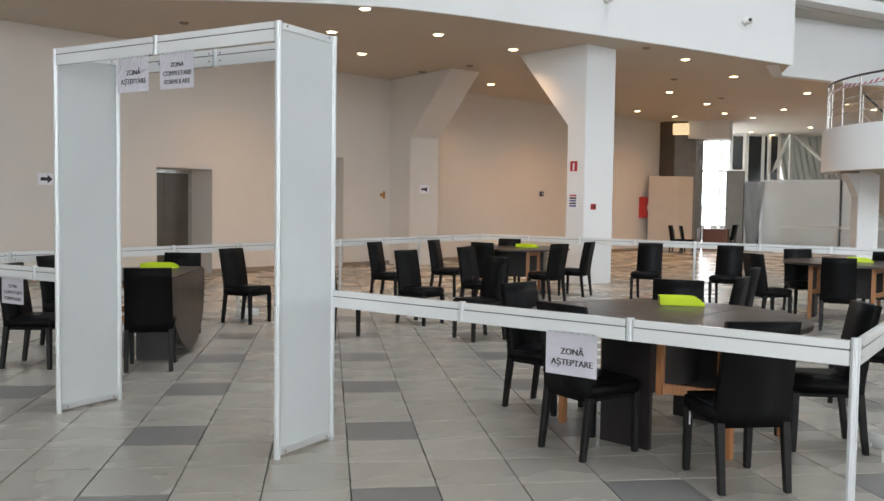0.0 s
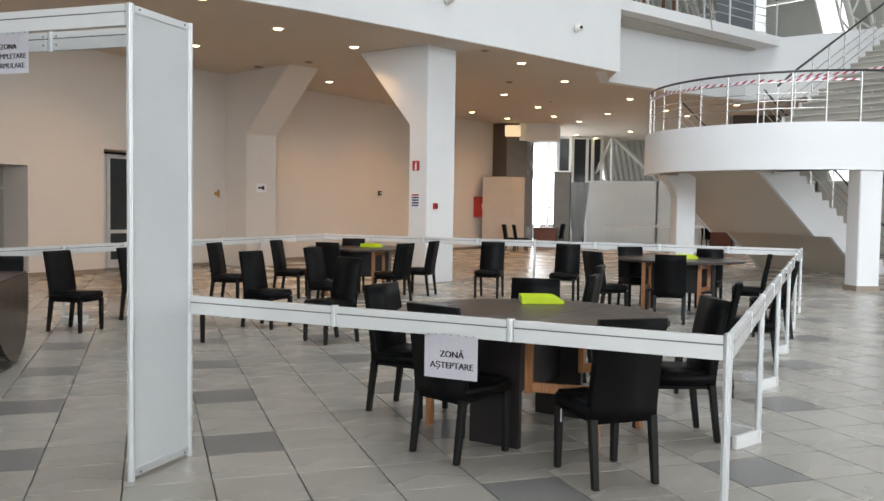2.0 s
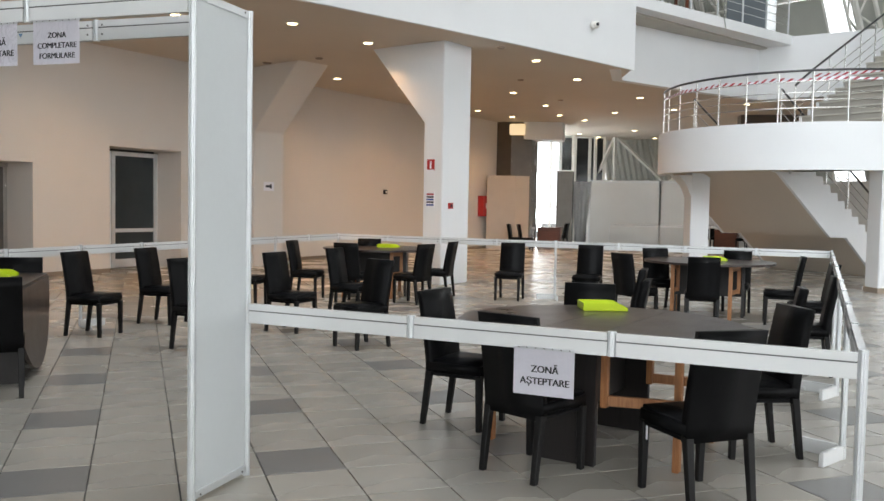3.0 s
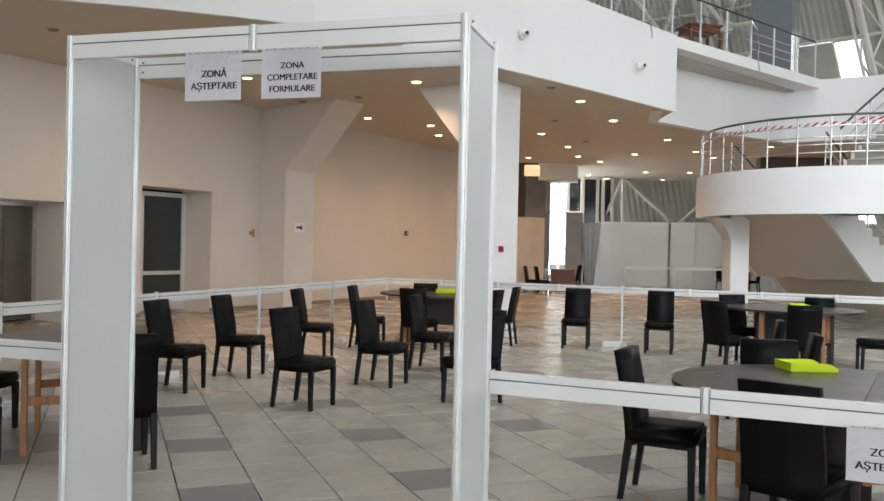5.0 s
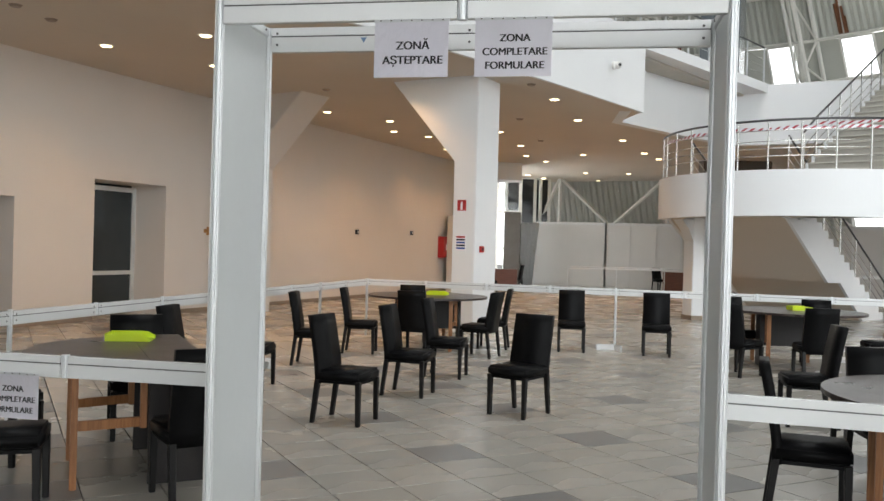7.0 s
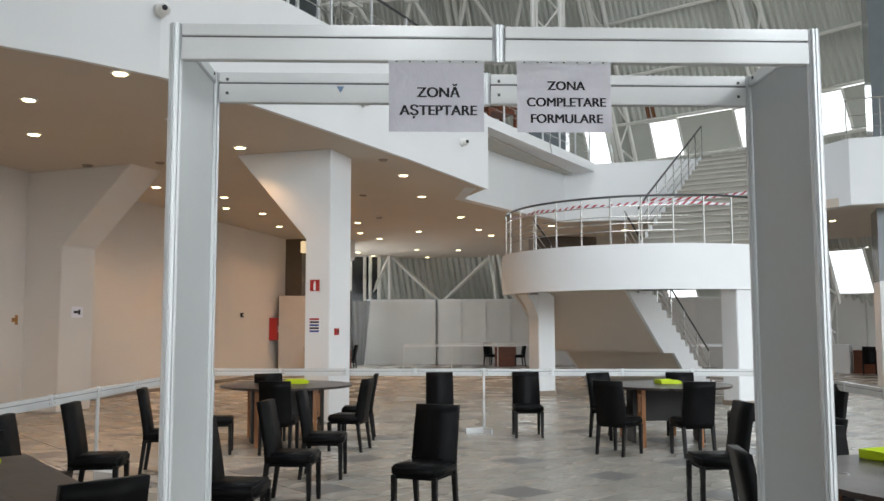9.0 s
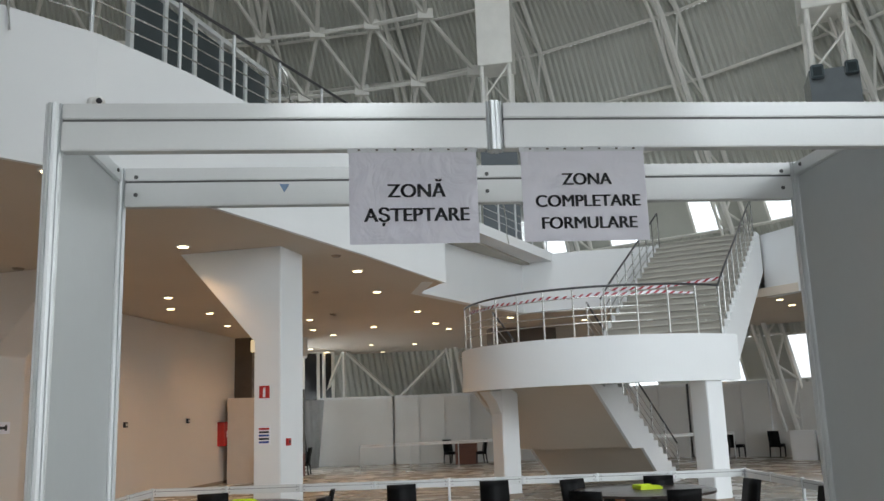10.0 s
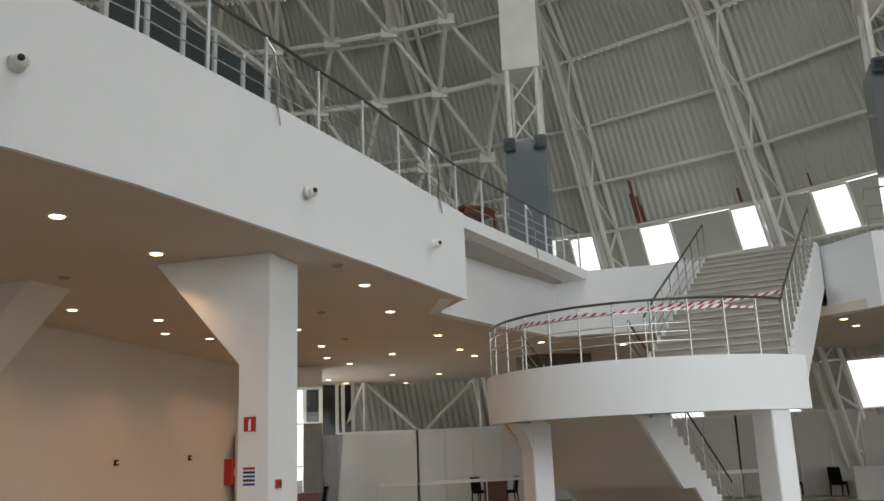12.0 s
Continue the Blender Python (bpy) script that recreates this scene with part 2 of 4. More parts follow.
setting("backdrop", bm, M_BACK, "bright overcast sky outside the windows", "sky")

# west wall, with two deep door openings
W0, W1 = Vector((-10.95, 0.58)), Vector((-4.45, 27.48))
WD = (W1 - W0).normalized()
WN = Vector((WD.y, -WD.x))
WLEN = (W1 - W0).length


def wall_at(s, out=0.0):
    p = W0 + WD * s + WN * out
    return p.x, p.y


def wall_s(x, y):
    return (Vector((x, y)) - W0).dot(WD)


def wall_piece(s0, s1, z0, z1, bm, d0=-0.9, d1=0.0):
    prism([wall_at(s0, d0), wall_at(s1, d0), wall_at(s1, d1), wall_at(s0, d1)], z0, z1, bm)


SA0, SA1, HA = wall_s(-9.16, 8.0), wall_s(-8.87, 9.2), 2.15
SB0, SB1, HB = wall_s(-8.48, 10.82), wall_s(-8.04, 12.6), 2.57
bm = bmesh.new()
wall_piece(-9, SA0, 0, ZC, bm)
wall_piece(SA0, SA1, HA, ZC, bm)
wall_piece(SA1, SB0, 0, ZC, bm)
wall_piece(SB0, SB1, HB, ZC, bm)
wall_piece(SB1, WLEN, 0, ZC, bm)
setting("wall_west", bm, M_WALL, "long cream painted wall lit by warm downlights", "wall")
bm = bmesh.new()
for a, b in ((-9, SA0), (SA1, SB0), (SB1, WLEN)):
    wall_piece(a, b, 0.0, 0.085, bm, 0.0, 0.012)
setting("baseboard", bm, M_SKIRT, "brown tile skirting along the cream wall", "skirting")
bm = bmesh.new()
for a, b, h in ((SA0, SA1, HA), (SB0, SB1, HB)):
    wall_piece(a - 0.3, b + 0.3, 0, h + 0.2, bm, -1.6, -1.2)
setting("wall_behind_doors", bm, M_DARK, "dark room wall behind the door niches", "wall")


def pilaster_frame(name, corner, along, width, reach, kink, label, depth):
    """An upright with a haunch that spreads under the ceiling."""
    d = Vector(along).normalized()
    n = Vector((-d.y, d.x))
    c = Vector(corner)
    prof = [(0, 0), (width, 0), (width, kink), (reach, ZC), (0, ZC)]
    bm = bmesh.new()
    sides = [[bm.verts.new((*(c + d * u + n * w), z)) for u, z in prof] for w in (0, depth)]
    k = len(prof)
    bm.faces.new(sides[0])
    bm.faces.new(sides[1][::-1])
    for i in range(k):
        bm.faces.new((sides[0][i], sides[0][(i + 1) % k], sides[1][(i + 1) % k], sides[1][i]))
    bmesh.ops.recalc_face_normals(bm, faces=bm.faces[:])
    bmesh.ops.bevel(bm, geom=[e for e in bm.edges], offset=0.012, segments=2, affect="EDGES")
    return setting(name, bm, M_WHITE if "column" in name else M_WALL, label, "column")


A161 = (math.cos(radians(161)), math.sin(radians(161)))
pilaster_frame("column_1", (-1.65, 11.65), A161, 0.45, 1.79, 3.05, "white square column with a sloping haunch under the ceiling", -0.86)
pilaster_frame("pilaster", (-7.85, 14.11), (0.917, -0.40), 1.07, 2.65, 3.1, "cream wall pilaster with a sloping haunch", 0.84)

# mezzanine: ceiling, edge, upper floor
EDGE = [(-15.25, 1.89), (-10.49, 3.32), (-7.58, 4.6), (-5.04, 6.11), (-4.06, 6.81), (-3.29, 7.49), (-2.53, 8.58), (-1.45, 10.49), (-0.29, 12.59), (1.36, 15.83)]
BACK = [(0.93, 17.24), (2.36, 19.35), (4.06, 21.59), (7.07, 20.68), (9.79, 19.33), (10.51, 17.99), (14.62, 16.35), (20.09, 15.13)]
FAR = [tuple(ring(a, 29.7, 0).xy) for a in (20, 30, 40, 50, 60, 70, 80, 90, 100)]


def inset(path, t):
    """The path moved to its left."""
    out = []
    for i, p in enumerate(path):
        d = (Vector(path[min(i + 1, len(path) - 1)]) - Vector(path[max(i - 1, 0)])).normalized()
        out.append((p[0] - d.y * t, p[1] + d.x * t))
    return out


bm = prism(inset(EDGE + BACK, 0.08) + FAR + [(-16, 36)], ZC, ZC + 0.22)
setting("ceiling", bm, M_CEIL, "matt beige plasterboard ceiling under the mezzanine", "ceiling")
bm = strip(EDGE, ZC - 0.004, ZU, 0.07)
setting("mezzanine_edge", bm, M_WHITE, "tall white curved edge of the upper floor", "balcony edge")
LEDGE_END = (5.49, 22.29)
bm = prism([(1.34, 15.86), LEDGE_END, (4.09, 23.14), (0.39, 17.02)], 5.95, ZU)
setting("mezzanine_ledge", bm, M_WHITE, "thin white slab edge of the upper floor", "balcony edge")
bm = strip([(1.09, 15.67), (0.93, 17.24), (2.36, 19.35), (4.06, 21.59), (7.07, 20.68), (7.67, 20.45)], ZC - 0.004, 6.18, 0.25)
setting("mezzanine_wall", bm, M_WHITE, "white recessed wall below the upper slab", "wall")
bm = strip([(10.05, 19.42), (10.51, 17.99), (14.62, 16.35), (20.09, 15.13)], ZC - 0.004, ZU, 0.25)
setting("mezzanine_edge_east", bm, M_WHITE, "white edge of the upper floor beyond the stairs", "balcony edge")
bm = prism([(-15.22, 2.36), (-10.47, 3.7), (-7.57, 4.88), (-5.12, 6.53), (-3.14, 8.29), (-1.73, 10.54), (0.96, 15.89), (5.09, 22.92), (7.78, 20.76), (10.11, 19.62), (10.69, 18.36), (14.64, 16.76), (20.1, 15.54)]
           + [tuple(ring(a, 28.8, 0).xy) for a in (20, 30, 40, 50, 60, 70, 80, 90, 100)] + [(-16, 34)], 5.9, 6.16)
setting("upper_floor", bm, M_STONE, "stone floor of the upper storey", "floor")

# sloping outer shell of corrugated sheet, with a band of windows
WINROW, LOWROW = 4, 1
AZ = [RIB0 + a * STEP for a in range(30)]
GLAZED = {a for a in AZ if a >= 270 or a < 12}
GLAZED_LOW = {a for a in AZ if 78 < a < 92}


def shell_facet(bm, a0, a1, rows, wave):
    cols = 96 if wave else 1
    for (r0, z0), (r1, z1) in rows:
        lo0, lo1, hi0, hi1 = ring(a0, r0, z0), ring(a1, r0, z0), ring(a0, r1, z1), ring(a1, r1, z1)
        out = (lo1 - lo0).cross(hi0 - lo0).normalized()
        line = []
        for i in range(cols + 1):
            f = i / cols
            off = out * (0.035 * (1 if (i // 2) % 2 else -1)) if wave else Vector()
            line.append((bm.verts.new(lo0.lerp(lo1, f) + off), bm.verts.new(hi0.lerp(hi1, f) + off)))
        for (p, q), (s, t) in zip(line, line[1:]):
            bm.faces.new((p, s, t, q))


bm = bmesh.new()
rows = list(zip(PROFILE, PROFILE[1:]))
for a in AZ:
    wave = 6 <= a <= 118
    glazed = a in GLAZED
    take = [r for i, r in enumerate(rows) if i not in (WINROW, 10) and not (glazed and i < 4) and not (a in GLAZED_LOW and i < 3) and not (i == LOWROW and 12 < a < 60)]
    shell_facet(bm, a, a + STEP, take, wave)
setting("roof_shell", bm, M_SHEET, "grey corrugated metal sheets of the sloping dome", "roof")

# window band: sheet piers and panes between them
piers, panes = bmesh.new(), []
for row, cuts, first, last in ((WINROW, (0, 1.55, 3.85, 8.15, 10.45, 12), 0, 361), (LOWROW, (0, 3.45, 5.75, 9.65, 11.95, 12), 12, 60)):
    (r0, z0), (r1, z1) = PROFILE[row], PROFILE[row + 1]
    for a in AZ:
        if not first < a < last:
            continue
        for k, (c0, c1) in enumerate(zip(cuts, cuts[1:])):
            b0, b1 = a + c0, a + c1
            quad = (ring(b0, r0, z0), ring(b1, r0, z0), ring(b1, r1, z1), ring(b0, r1, z1))
            if k % 2 == 0:
                piers.faces.new([piers.verts.new(p) for p in quad])
            elif 6 <= a <= 100:
                panes.append(quad)
setting("window_band_piers", piers, M_SHEET, "grey sheet piers between the roof windows", "wall")
for i, quad in enumerate(panes):
    w = tagged(new(f"window_{i + 1}"), "slanting daylight window in the metal dome", "window", "windows of the dome", "structure")
    bm = bmesh.new()
    n = (quad[1] - quad[0]).cross(quad[3] - quad[0]).normalized() * 0.012
    v0, v1 = [bm.verts.new(p - n) for p in quad], [bm.verts.new(p + n) for p in quad]
    bm.faces.new(v0), bm.faces.new(v1[::-1])
    for j in range(4):
        bm.faces.new((v0[j], v0[(j + 1) % 4], v1[(j + 1) % 4], v1[j]))
    bmesh.ops.recalc_face_normals(bm, faces=bm.faces[:])
    part("pane", bm, M_GLASS, w).visible_shadow = False
    bm = tubes([(quad[j], quad[(j + 1) % 4]) for j in range(4)], 0.05, 4)
    part("window_frame", bm, M_TRUSS, w)

# lattice ribs and purlins inside the shell
ribs = [(a, True) for a in AZ if a < 125] + [(a + 1.6, False) for a in AZ if a < 125]
for a, main in ribs:
    pts = []
    for (ra, za), (rb, zb) in zip(PROFILE[:9], PROFILE[1:10]):
        n = 2 if za > 1 else 3
        for k in range(n):
            f = k / n
            pts.append((ra + (rb - ra) * f, za + (zb - za) * f))
    chord = [ring(a, r - 0.15, z) for r, z in pts]
    inner = [ring(a + (0.4 if main else -0.4), r - 0.95, z - 0.3) for r, z in pts]
    rib = thing("roof_truss", "white painted steel lattice rib of the dome", "truss", group="ribs of the dome")
    part("chord", tubes([chord], 0.085 if main else 0.06), M_TRUSS, rib)
    part("chord", tubes([inner], 0.085 if main else 0.06), M_TRUSS, rib)
    for i in range(len(pts) - 1):
        part("web", tubes([(chord[i], inner[i + 1]) if i % 2 else (inner[i], chord[i + 1])], 0.04), M_TRUSS, rib)
LEVELS = [(27.97, 7.73), (27.18, 9.06), (26.3, 10.57), (25.35, 12.29), (24.17, 14.24), (22.71, 15.69), (21.2, 17.15), (18.85, 18.56)]
for r, z in LEVELS:
    pr = thing("purlin_ring", "white steel purlin along the metal roof", "purlin", group="purlins of the dome")
    for a in AZ[:10]:
        part("purlin", tubes([(ring(a, r - 0.18, z), ring(a + STEP, r - 0.18, z))], 0.06, 4), M_TRUSS, pr)
# flat space frame with node plates in the far part of the dome
frame_thing = thing("space_frame", "white tubular space frame with plate nodes under the roof", "space frame")
nodes = {}
for i, r in enumerate((26.01, 25.07, 23.75, 22.05, 19.79)):
    z = (9.97, 11.81, 13.87, 15.49, 16.95)[i]
    for k in range(11):
        a = 59.5 + k * 5.5 + (2.75 if i % 2 else 0)
        nodes[i, k] = ring(a, r - 1.3, z - 0.4)
lines = []
for (i, k), p in nodes.items():
    for q in ((i, k + 1), (i + 1, k), (i + 1, k + (1 if i % 2 else -1))):
        if q in nodes:
            lines.append((p, nodes[q]))
for ln in lines:
    part("strut", tubes([ln], 0.075), M_TRUSS, frame_thing)
for p in nodes.values():
    part("node", boxes((-0.26, -0.08, -0.18, 0.26, 0.08, 0.18), m=Matrix.Translation(p)), M_TRUSS, frame_thing)

# ---------------------------------------------------------------- stair with round landing
DC, DR = Vector((5.15, 17.32)), 3.33
ZL0, ZL1 = 2.3, 3.18


def arc(r, a0, a1, n):
    return [(DC.x + r * math.cos(radians(a0 + (a1 - a0) * i / n)), DC.y + r * math.sin(radians(a0 + (a1 - a0) * i / n))) for i in range(n + 1)]


U60 = Vector((math.cos(radians(56)), math.sin(radians(56))))
UR = Vector((U60.y, -U60.x))
FOOT_L = Vector((4.66, 15.96))
FOOT_R = FOOT_L + UR * 2.475
A_END = math.degrees(math.atan2(FOOT_R.y - DC.y, FOOT_R.x - DC.x)) + 4
ARC = arc(DR, 176, 360 + A_END, 96)
stair = thing("staircase", "white staircase with a round landing, stone steps and steel railings", "staircase", kind="structure")
landing = [tuple(p) for p in arc(DR - 0.05, 176, 360 + A_END, 40)] + [tuple(FOOT_R + U60 * 0.3), tuple(FOOT_L + U60 * 0.3), (4.47, 16.75), (2.44, 18.2)]
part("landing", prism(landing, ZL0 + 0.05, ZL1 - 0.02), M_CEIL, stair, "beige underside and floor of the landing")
part("landing_front", strip(ARC, ZL0, ZL1 + 0.02, 0.18), M_WHITE, stair, "white rounded front of the landing")

# darker copy of the stair stone: the risers' shade put into the colour
M_SHADED_STONE = material("shaded_stair_stone", (0.37, 0.35, 0.31), 0.6, 0, 0.1, 3, 0.05, 40)
N_UP, RISE = 17, (ZU - ZL1) / 17
GOING = 0.331
for i in range(N_UP):
    p0 = FOOT_L + U60 * (GOING * i)
    q = [p0, p0 + UR * 2.475, p0 + UR * 2.475 + U60 * (GOING + 0.03), p0 + U60 * (GOING + 0.03)]
    part("step", prism([tuple(v) for v in q], ZL1 + RISE * i, ZL1 + RISE * (i + 1) - 0.032), M_SHADED_STONE, stair)
    p0 = p0 - U60 * 0.035
    q = [p0, p0 + UR * 2.475, p0 + UR * 2.475 + U60 * (GOING + 0.06), p0 + U60 * (GOING + 0.06)]
    part("tread", prism([tuple(v) for v in q], ZL1 + RISE * (i + 1) - 0.031, ZL1 + RISE * (i + 1)), M_STONE, stair, "stone tread with a nosing")
rotU = Matrix(((U60.x, -UR.x, 0, FOOT_L.x), (U60.y, -UR.y, 0, FOOT_L.y), (0, 0, 1, 0), (0, 0, 0, 1)))


def side_profile(prof, w0, w1, basis):
    """A plate whose outline is given along the flight and upward."""
    bm = bmesh.new()
    s = [[bm.verts.new(basis @ Vector((u, w, z))) for u, z in prof] for w in (w0, w1)]
    k = len(prof)
    bm.faces.new(s[0]), bm.faces.new(s[1][::-1])
    for i in range(k):
        bm.faces.new((s[0][i], s[0][(i + 1) % k], s[1][(i + 1) % k], s[1][i]))
    bmesh.ops.recalc_face_normals(bm, faces=bm.faces[:])
    return bm


up_len = GOING * N_UP
under = [(-0.2, ZL0 + 0.05), (0.35, ZL0 + 0.05), (up_len + 0.1, ZU - 1.0), (up_len + 0.1, ZU - 0.08), (0.1, ZL1 - 0.04), (-0.2, ZL1 - 0.04)]
part("soffit", side_profile(under, 0.06, -2.415, rotU), M_WHITE, stair)
teeth = [(0, ZL0), (0.4, ZL0), (up_len + 0.15, ZU - 1.0), (up_len + 0.15, ZU)]
for i in range(N_UP, 0, -1):
    teeth += [(GOING * (i - 1) - 0.02, ZL1 + RISE * i), (GOING * (i - 1) - 0.02, ZL1 + RISE * (i - 1))]
teeth[-1] = (-0.02, ZL1)
for w in (0.06, -2.475):
    part("stringer", side_profile(teeth, w, w - 0.06, rotU), M_WHITE, stair)

# lower flight
D52 = Vector((math.cos(radians(52)), math.sin(radians(52))))
DRt = Vector((D52.y, -D52.x))
LOW0 = Vector((4.45, 16.12))
rotL = Matrix(((D52.x, -DRt.x, 0, LOW0.x), (D52.y, -DRt.y, 0, LOW0.y), (0, 0, 1, 0), (0, 0, 0, 1)))
N_LO = 18
WLO = 2.83
R_LO, G_LO = ZL1 / 18, 0.291
for i in range(N_LO):
    part("step", side_profile([(G_LO * i, ZL1 - R_LO * (i + 1)), (G_LO * (i + 1) + 0.03, ZL1 - R_LO * (i + 1)),
                               (G_LO * (i + 1) + 0.03, ZL1 - R_LO * i - R_LO), (G_LO * (i + 1) + 0.03, max(0.0, ZL1 - R_LO * (i + 1) - 0.2)), (G_LO * i, max(0.0, ZL1 - R_LO * (i + 1) - 0.2))][0:1] +
                              [(G_LO * (i + 1) + 0.03, ZL1 - R_LO * (i + 1)), (G_LO * (i + 1) + 0.03, max(0.0, ZL1 - R_LO * (i + 1) - 0.2)), (G_LO * i, max(0.0, ZL1 - R_LO * (i + 1) - 0.2))], 0.0, WLO, rotL), M_STONE, stair)
lo_len = G_LO * N_LO
low = [(-0.3, ZL0 + 0.04), (-0.15, ZL0 + 0.02), (1.82, 0.94), (2.45, 0.93), (3.74, 0.0), (lo_len + 0.1, 0.0), (lo_len + 0.1, 0.14)]
for i in range(N_LO - 1, -1, -1):
    low += [(G_LO * (i + 1) - 0.02, ZL1 - R_LO * (i + 1)), (G_LO * i + 0.02, ZL1 - R_LO * (i + 1))]
low += [(0.0, ZL1 - 0.03), (-0.3, ZL1 - 0.03)]
for w in (-0.07, WLO):
    part("stringer", side_profile(low, w, w + 0.07, rotL), M_WHITE, stair)
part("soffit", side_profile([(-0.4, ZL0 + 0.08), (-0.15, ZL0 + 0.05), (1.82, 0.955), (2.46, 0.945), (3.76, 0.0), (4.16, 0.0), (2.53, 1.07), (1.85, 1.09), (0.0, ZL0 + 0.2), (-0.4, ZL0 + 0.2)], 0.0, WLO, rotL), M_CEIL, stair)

# round pillars' square shafts under the landing
for name, (x, y) in (("pillar_1", (2.72, 17.35)), ("pillar_2", (6.25, 14.5))):
    bm = boxes((-0.22, -0.22, 0, 0.22, 0.22, ZL0 + 0.05), bevel=0.015, m=pose(x, y, 0, 0, 0, 24))
    pl = setting(name, bm, M_WHITE, "white square pillar below the stair landing", "pillar")
    part("base_trim", boxes((-0.235, -0.235, 0, 0.235, 0.235, 0.1), m=pose(x, y, 0, 0, 0, 24)), M_SKIRT, pl)


# haunch that spreads from the first pillar to the landing
bm = bmesh.new()
prof = [(-0.22, ZL0 - 0.5), (-0.20, ZL0 - 0.5), (-0.20, ZL0 - 0.002), (-0.52, ZL0 - 0.002), (-0.34, ZL0 - 0.22)]
hm = pose(2.72, 17.35, 0, 0, 0, 24)
sides = [[bm.verts.new(hm @ Vector((u, w, z))) for u, z in prof] for w in (-0.205, 0.205)]
bm.faces.new(sides[0]), bm.faces.new(sides[1][::-1])
for i in range(5):
    bm.faces.new((sides[0][i], sides[0][(i + 1) % 5], sides[1][(i + 1) % 5], sides[1][i]))
bmesh.ops.recalc_face_normals(bm, faces=bm.faces[:])
setting("pillar_haunch", bm, M_WHITE, "white sloping haunch between pillar and landing", "pillar")
bm = prism([(3.7, 25.4), (5.85, 25.75), (5.75, 26.35), (3.6, 26.0)], 3.3, ZC - 0.004)
setting("dark_bulkhead", bm, M_BROWN, "dark brown boxed bulkhead under the ceiling behind the landing", "bulkhead")


def railing(name, path, label, h=0.95, every=1, post_r=0.017, bars=(0.25, 0.45, 0.65), dark=True, parent=None, post_mat=None):
    """Steel posts along 3D points, level bars and a handrail."""
    r = thing(name, label, "railing") if parent is None else tagged(new(name), label)
    if parent is not None:
        r.parent = parent
    up = Vector((0, 0, 1))
    for p in path[::every]:
        part("post", tubes([(p, p + up * h)], post_r), post_mat or M_STEEL, r)
    for b in bars:
        part("bar", tubes([[p + up * b for p in path]], 0.010, 5), M_STEEL, r)
    part("handrail", tubes([[p + up * (h + 0.02) for p in path]], 0.024), M_RAILDARK if dark else M_STEEL, r, "dark handrail")
    return r


LP = [Vector((*p, ZL1 + 0.02)) for p in arc(DR - 0.09, 178, 360 + A_END - 6, 22)]
railing("landing_railing", LP, "curved steel railing round the stair landing", every=2, bars=(0.27, 0.42, 0.56, 0.77))
for off, nm in ((0.02, "left"), (2.455, "right")):
    pts = []
    for i in range(0, N_UP + 1, 2):
        p = FOOT_L + UR * off + U60 * (GOING * i)
        pts.append(Vector((p.x, p.y, ZL1 + RISE * i + (0.05 if i else 0.0))))
    railing("stair_railing", pts, "steel railing with dark handrail along the upper flight", 0.95, 1)
for off in (0.04, 2.37):
    pts = []
    for i in range(0, N_LO + 1, 3):
        p = LOW0 - DRt * off + D52 * (G_LO * i)
        pts.append(Vector((p.x, p.y, ZL1 - R_LO * i)))
    railing("stair_railing", pts, "steel railing with dark handrail along the lower flight", 0.9, 1)

# barrier tape round the landing railing
tape = thing("barrier_tape", "red and white striped barrier tape tied along the railing", "barrier tape")
def tape_run(pts, red=0.4):
    """Slanted red and white pieces along a taut line."""
    for i in range(len(pts) - 1):
        a, b = pts[i], pts[i + 1]
        slant = (b - a) * 0.55
        n = (b - a).cross(Vector((0, 0, 1))).normalized() * 0.003
        for f0, f1, mat in ((0, red, M_TAPERED), (red, 1, M_PAPER)):
            bm = bmesh.new()
            p, q = a.lerp(b, f0), a.lerp(b, f1)
            v = [bm.verts.new(c) for c in (p, q, q + slant + Vector((0, 0, 0.062)), p + slant + Vector((0, 0, 0.062)))]
            w = [bm.verts.new(c.co + n) for c in v]
            bm.faces.new(v), bm.faces.new(w[::-1])
            for k in range(4):
                bm.faces.new((v[k], v[(k + 1) % 4], w[(k + 1) % 4], w[k]))
            part("stripe", bm, mat, tape)


M_TAPERED = material("red_tape_print", (0.40, 0.03, 0.05), 0.4)
tape_run([Vector((*q, ZL1 + 0.80 + 0.018 * math.sin(i * 0.9))) for i, q in enumerate(arc(DR - 0.13, 186, 360 + A_END - 18, 34))])
ta = FOOT_L + UR * 0.05 + U60 * (GOING * 2)
tb = FOOT_L + UR * 2.42 + U60 * (GOING * 2)
tape_run([Vector((*ta.lerp(tb, i / 12), ZL1 + RISE * 2 + 0.86 - 0.05 * math.sin(math.pi * i / 12))) for i in range(13)])

# railing on the upper floor's edge
up = []
for (x0, y0), (x1, y1) in zip(EDGE[2:], EDGE[3:] + [LEDGE_END]):
    n = max(1, round(math.hypot(x1 - x0, y1 - y0) / 1.1))
    for k in range(n):
        up.append(Vector((x0 - 0.12 + (x1 - x0) * k / n, y0 + 0.12 + (y1 - y0) * k / n, ZU)))
up_rail = railing("gallery_railing", up, "steel posts and rails on the gallery edge", 1.0, 1, 0.026, bars=(0.3, 0.5, 0.7), post_mat=M_ALU)
for p in up[4::4]:
    part("bent_strut", tubes([[p + Vector((0.20, -0.12, -0.28)), p + Vector((0.16, -0.10, 0.0)), p + Vector((0.17, -0.10, 0.35)), p + Vector((0.12, -0.07, 0.75)), p + Vector((0.0, 0.0, 0.98))]], 0.016), M_STEEL, up_rail, "bent steel strut")
ea = [Vector((10.55 + 0.72 * i, 18.15 - 0.295 * i, ZU)) for i in range(9)]
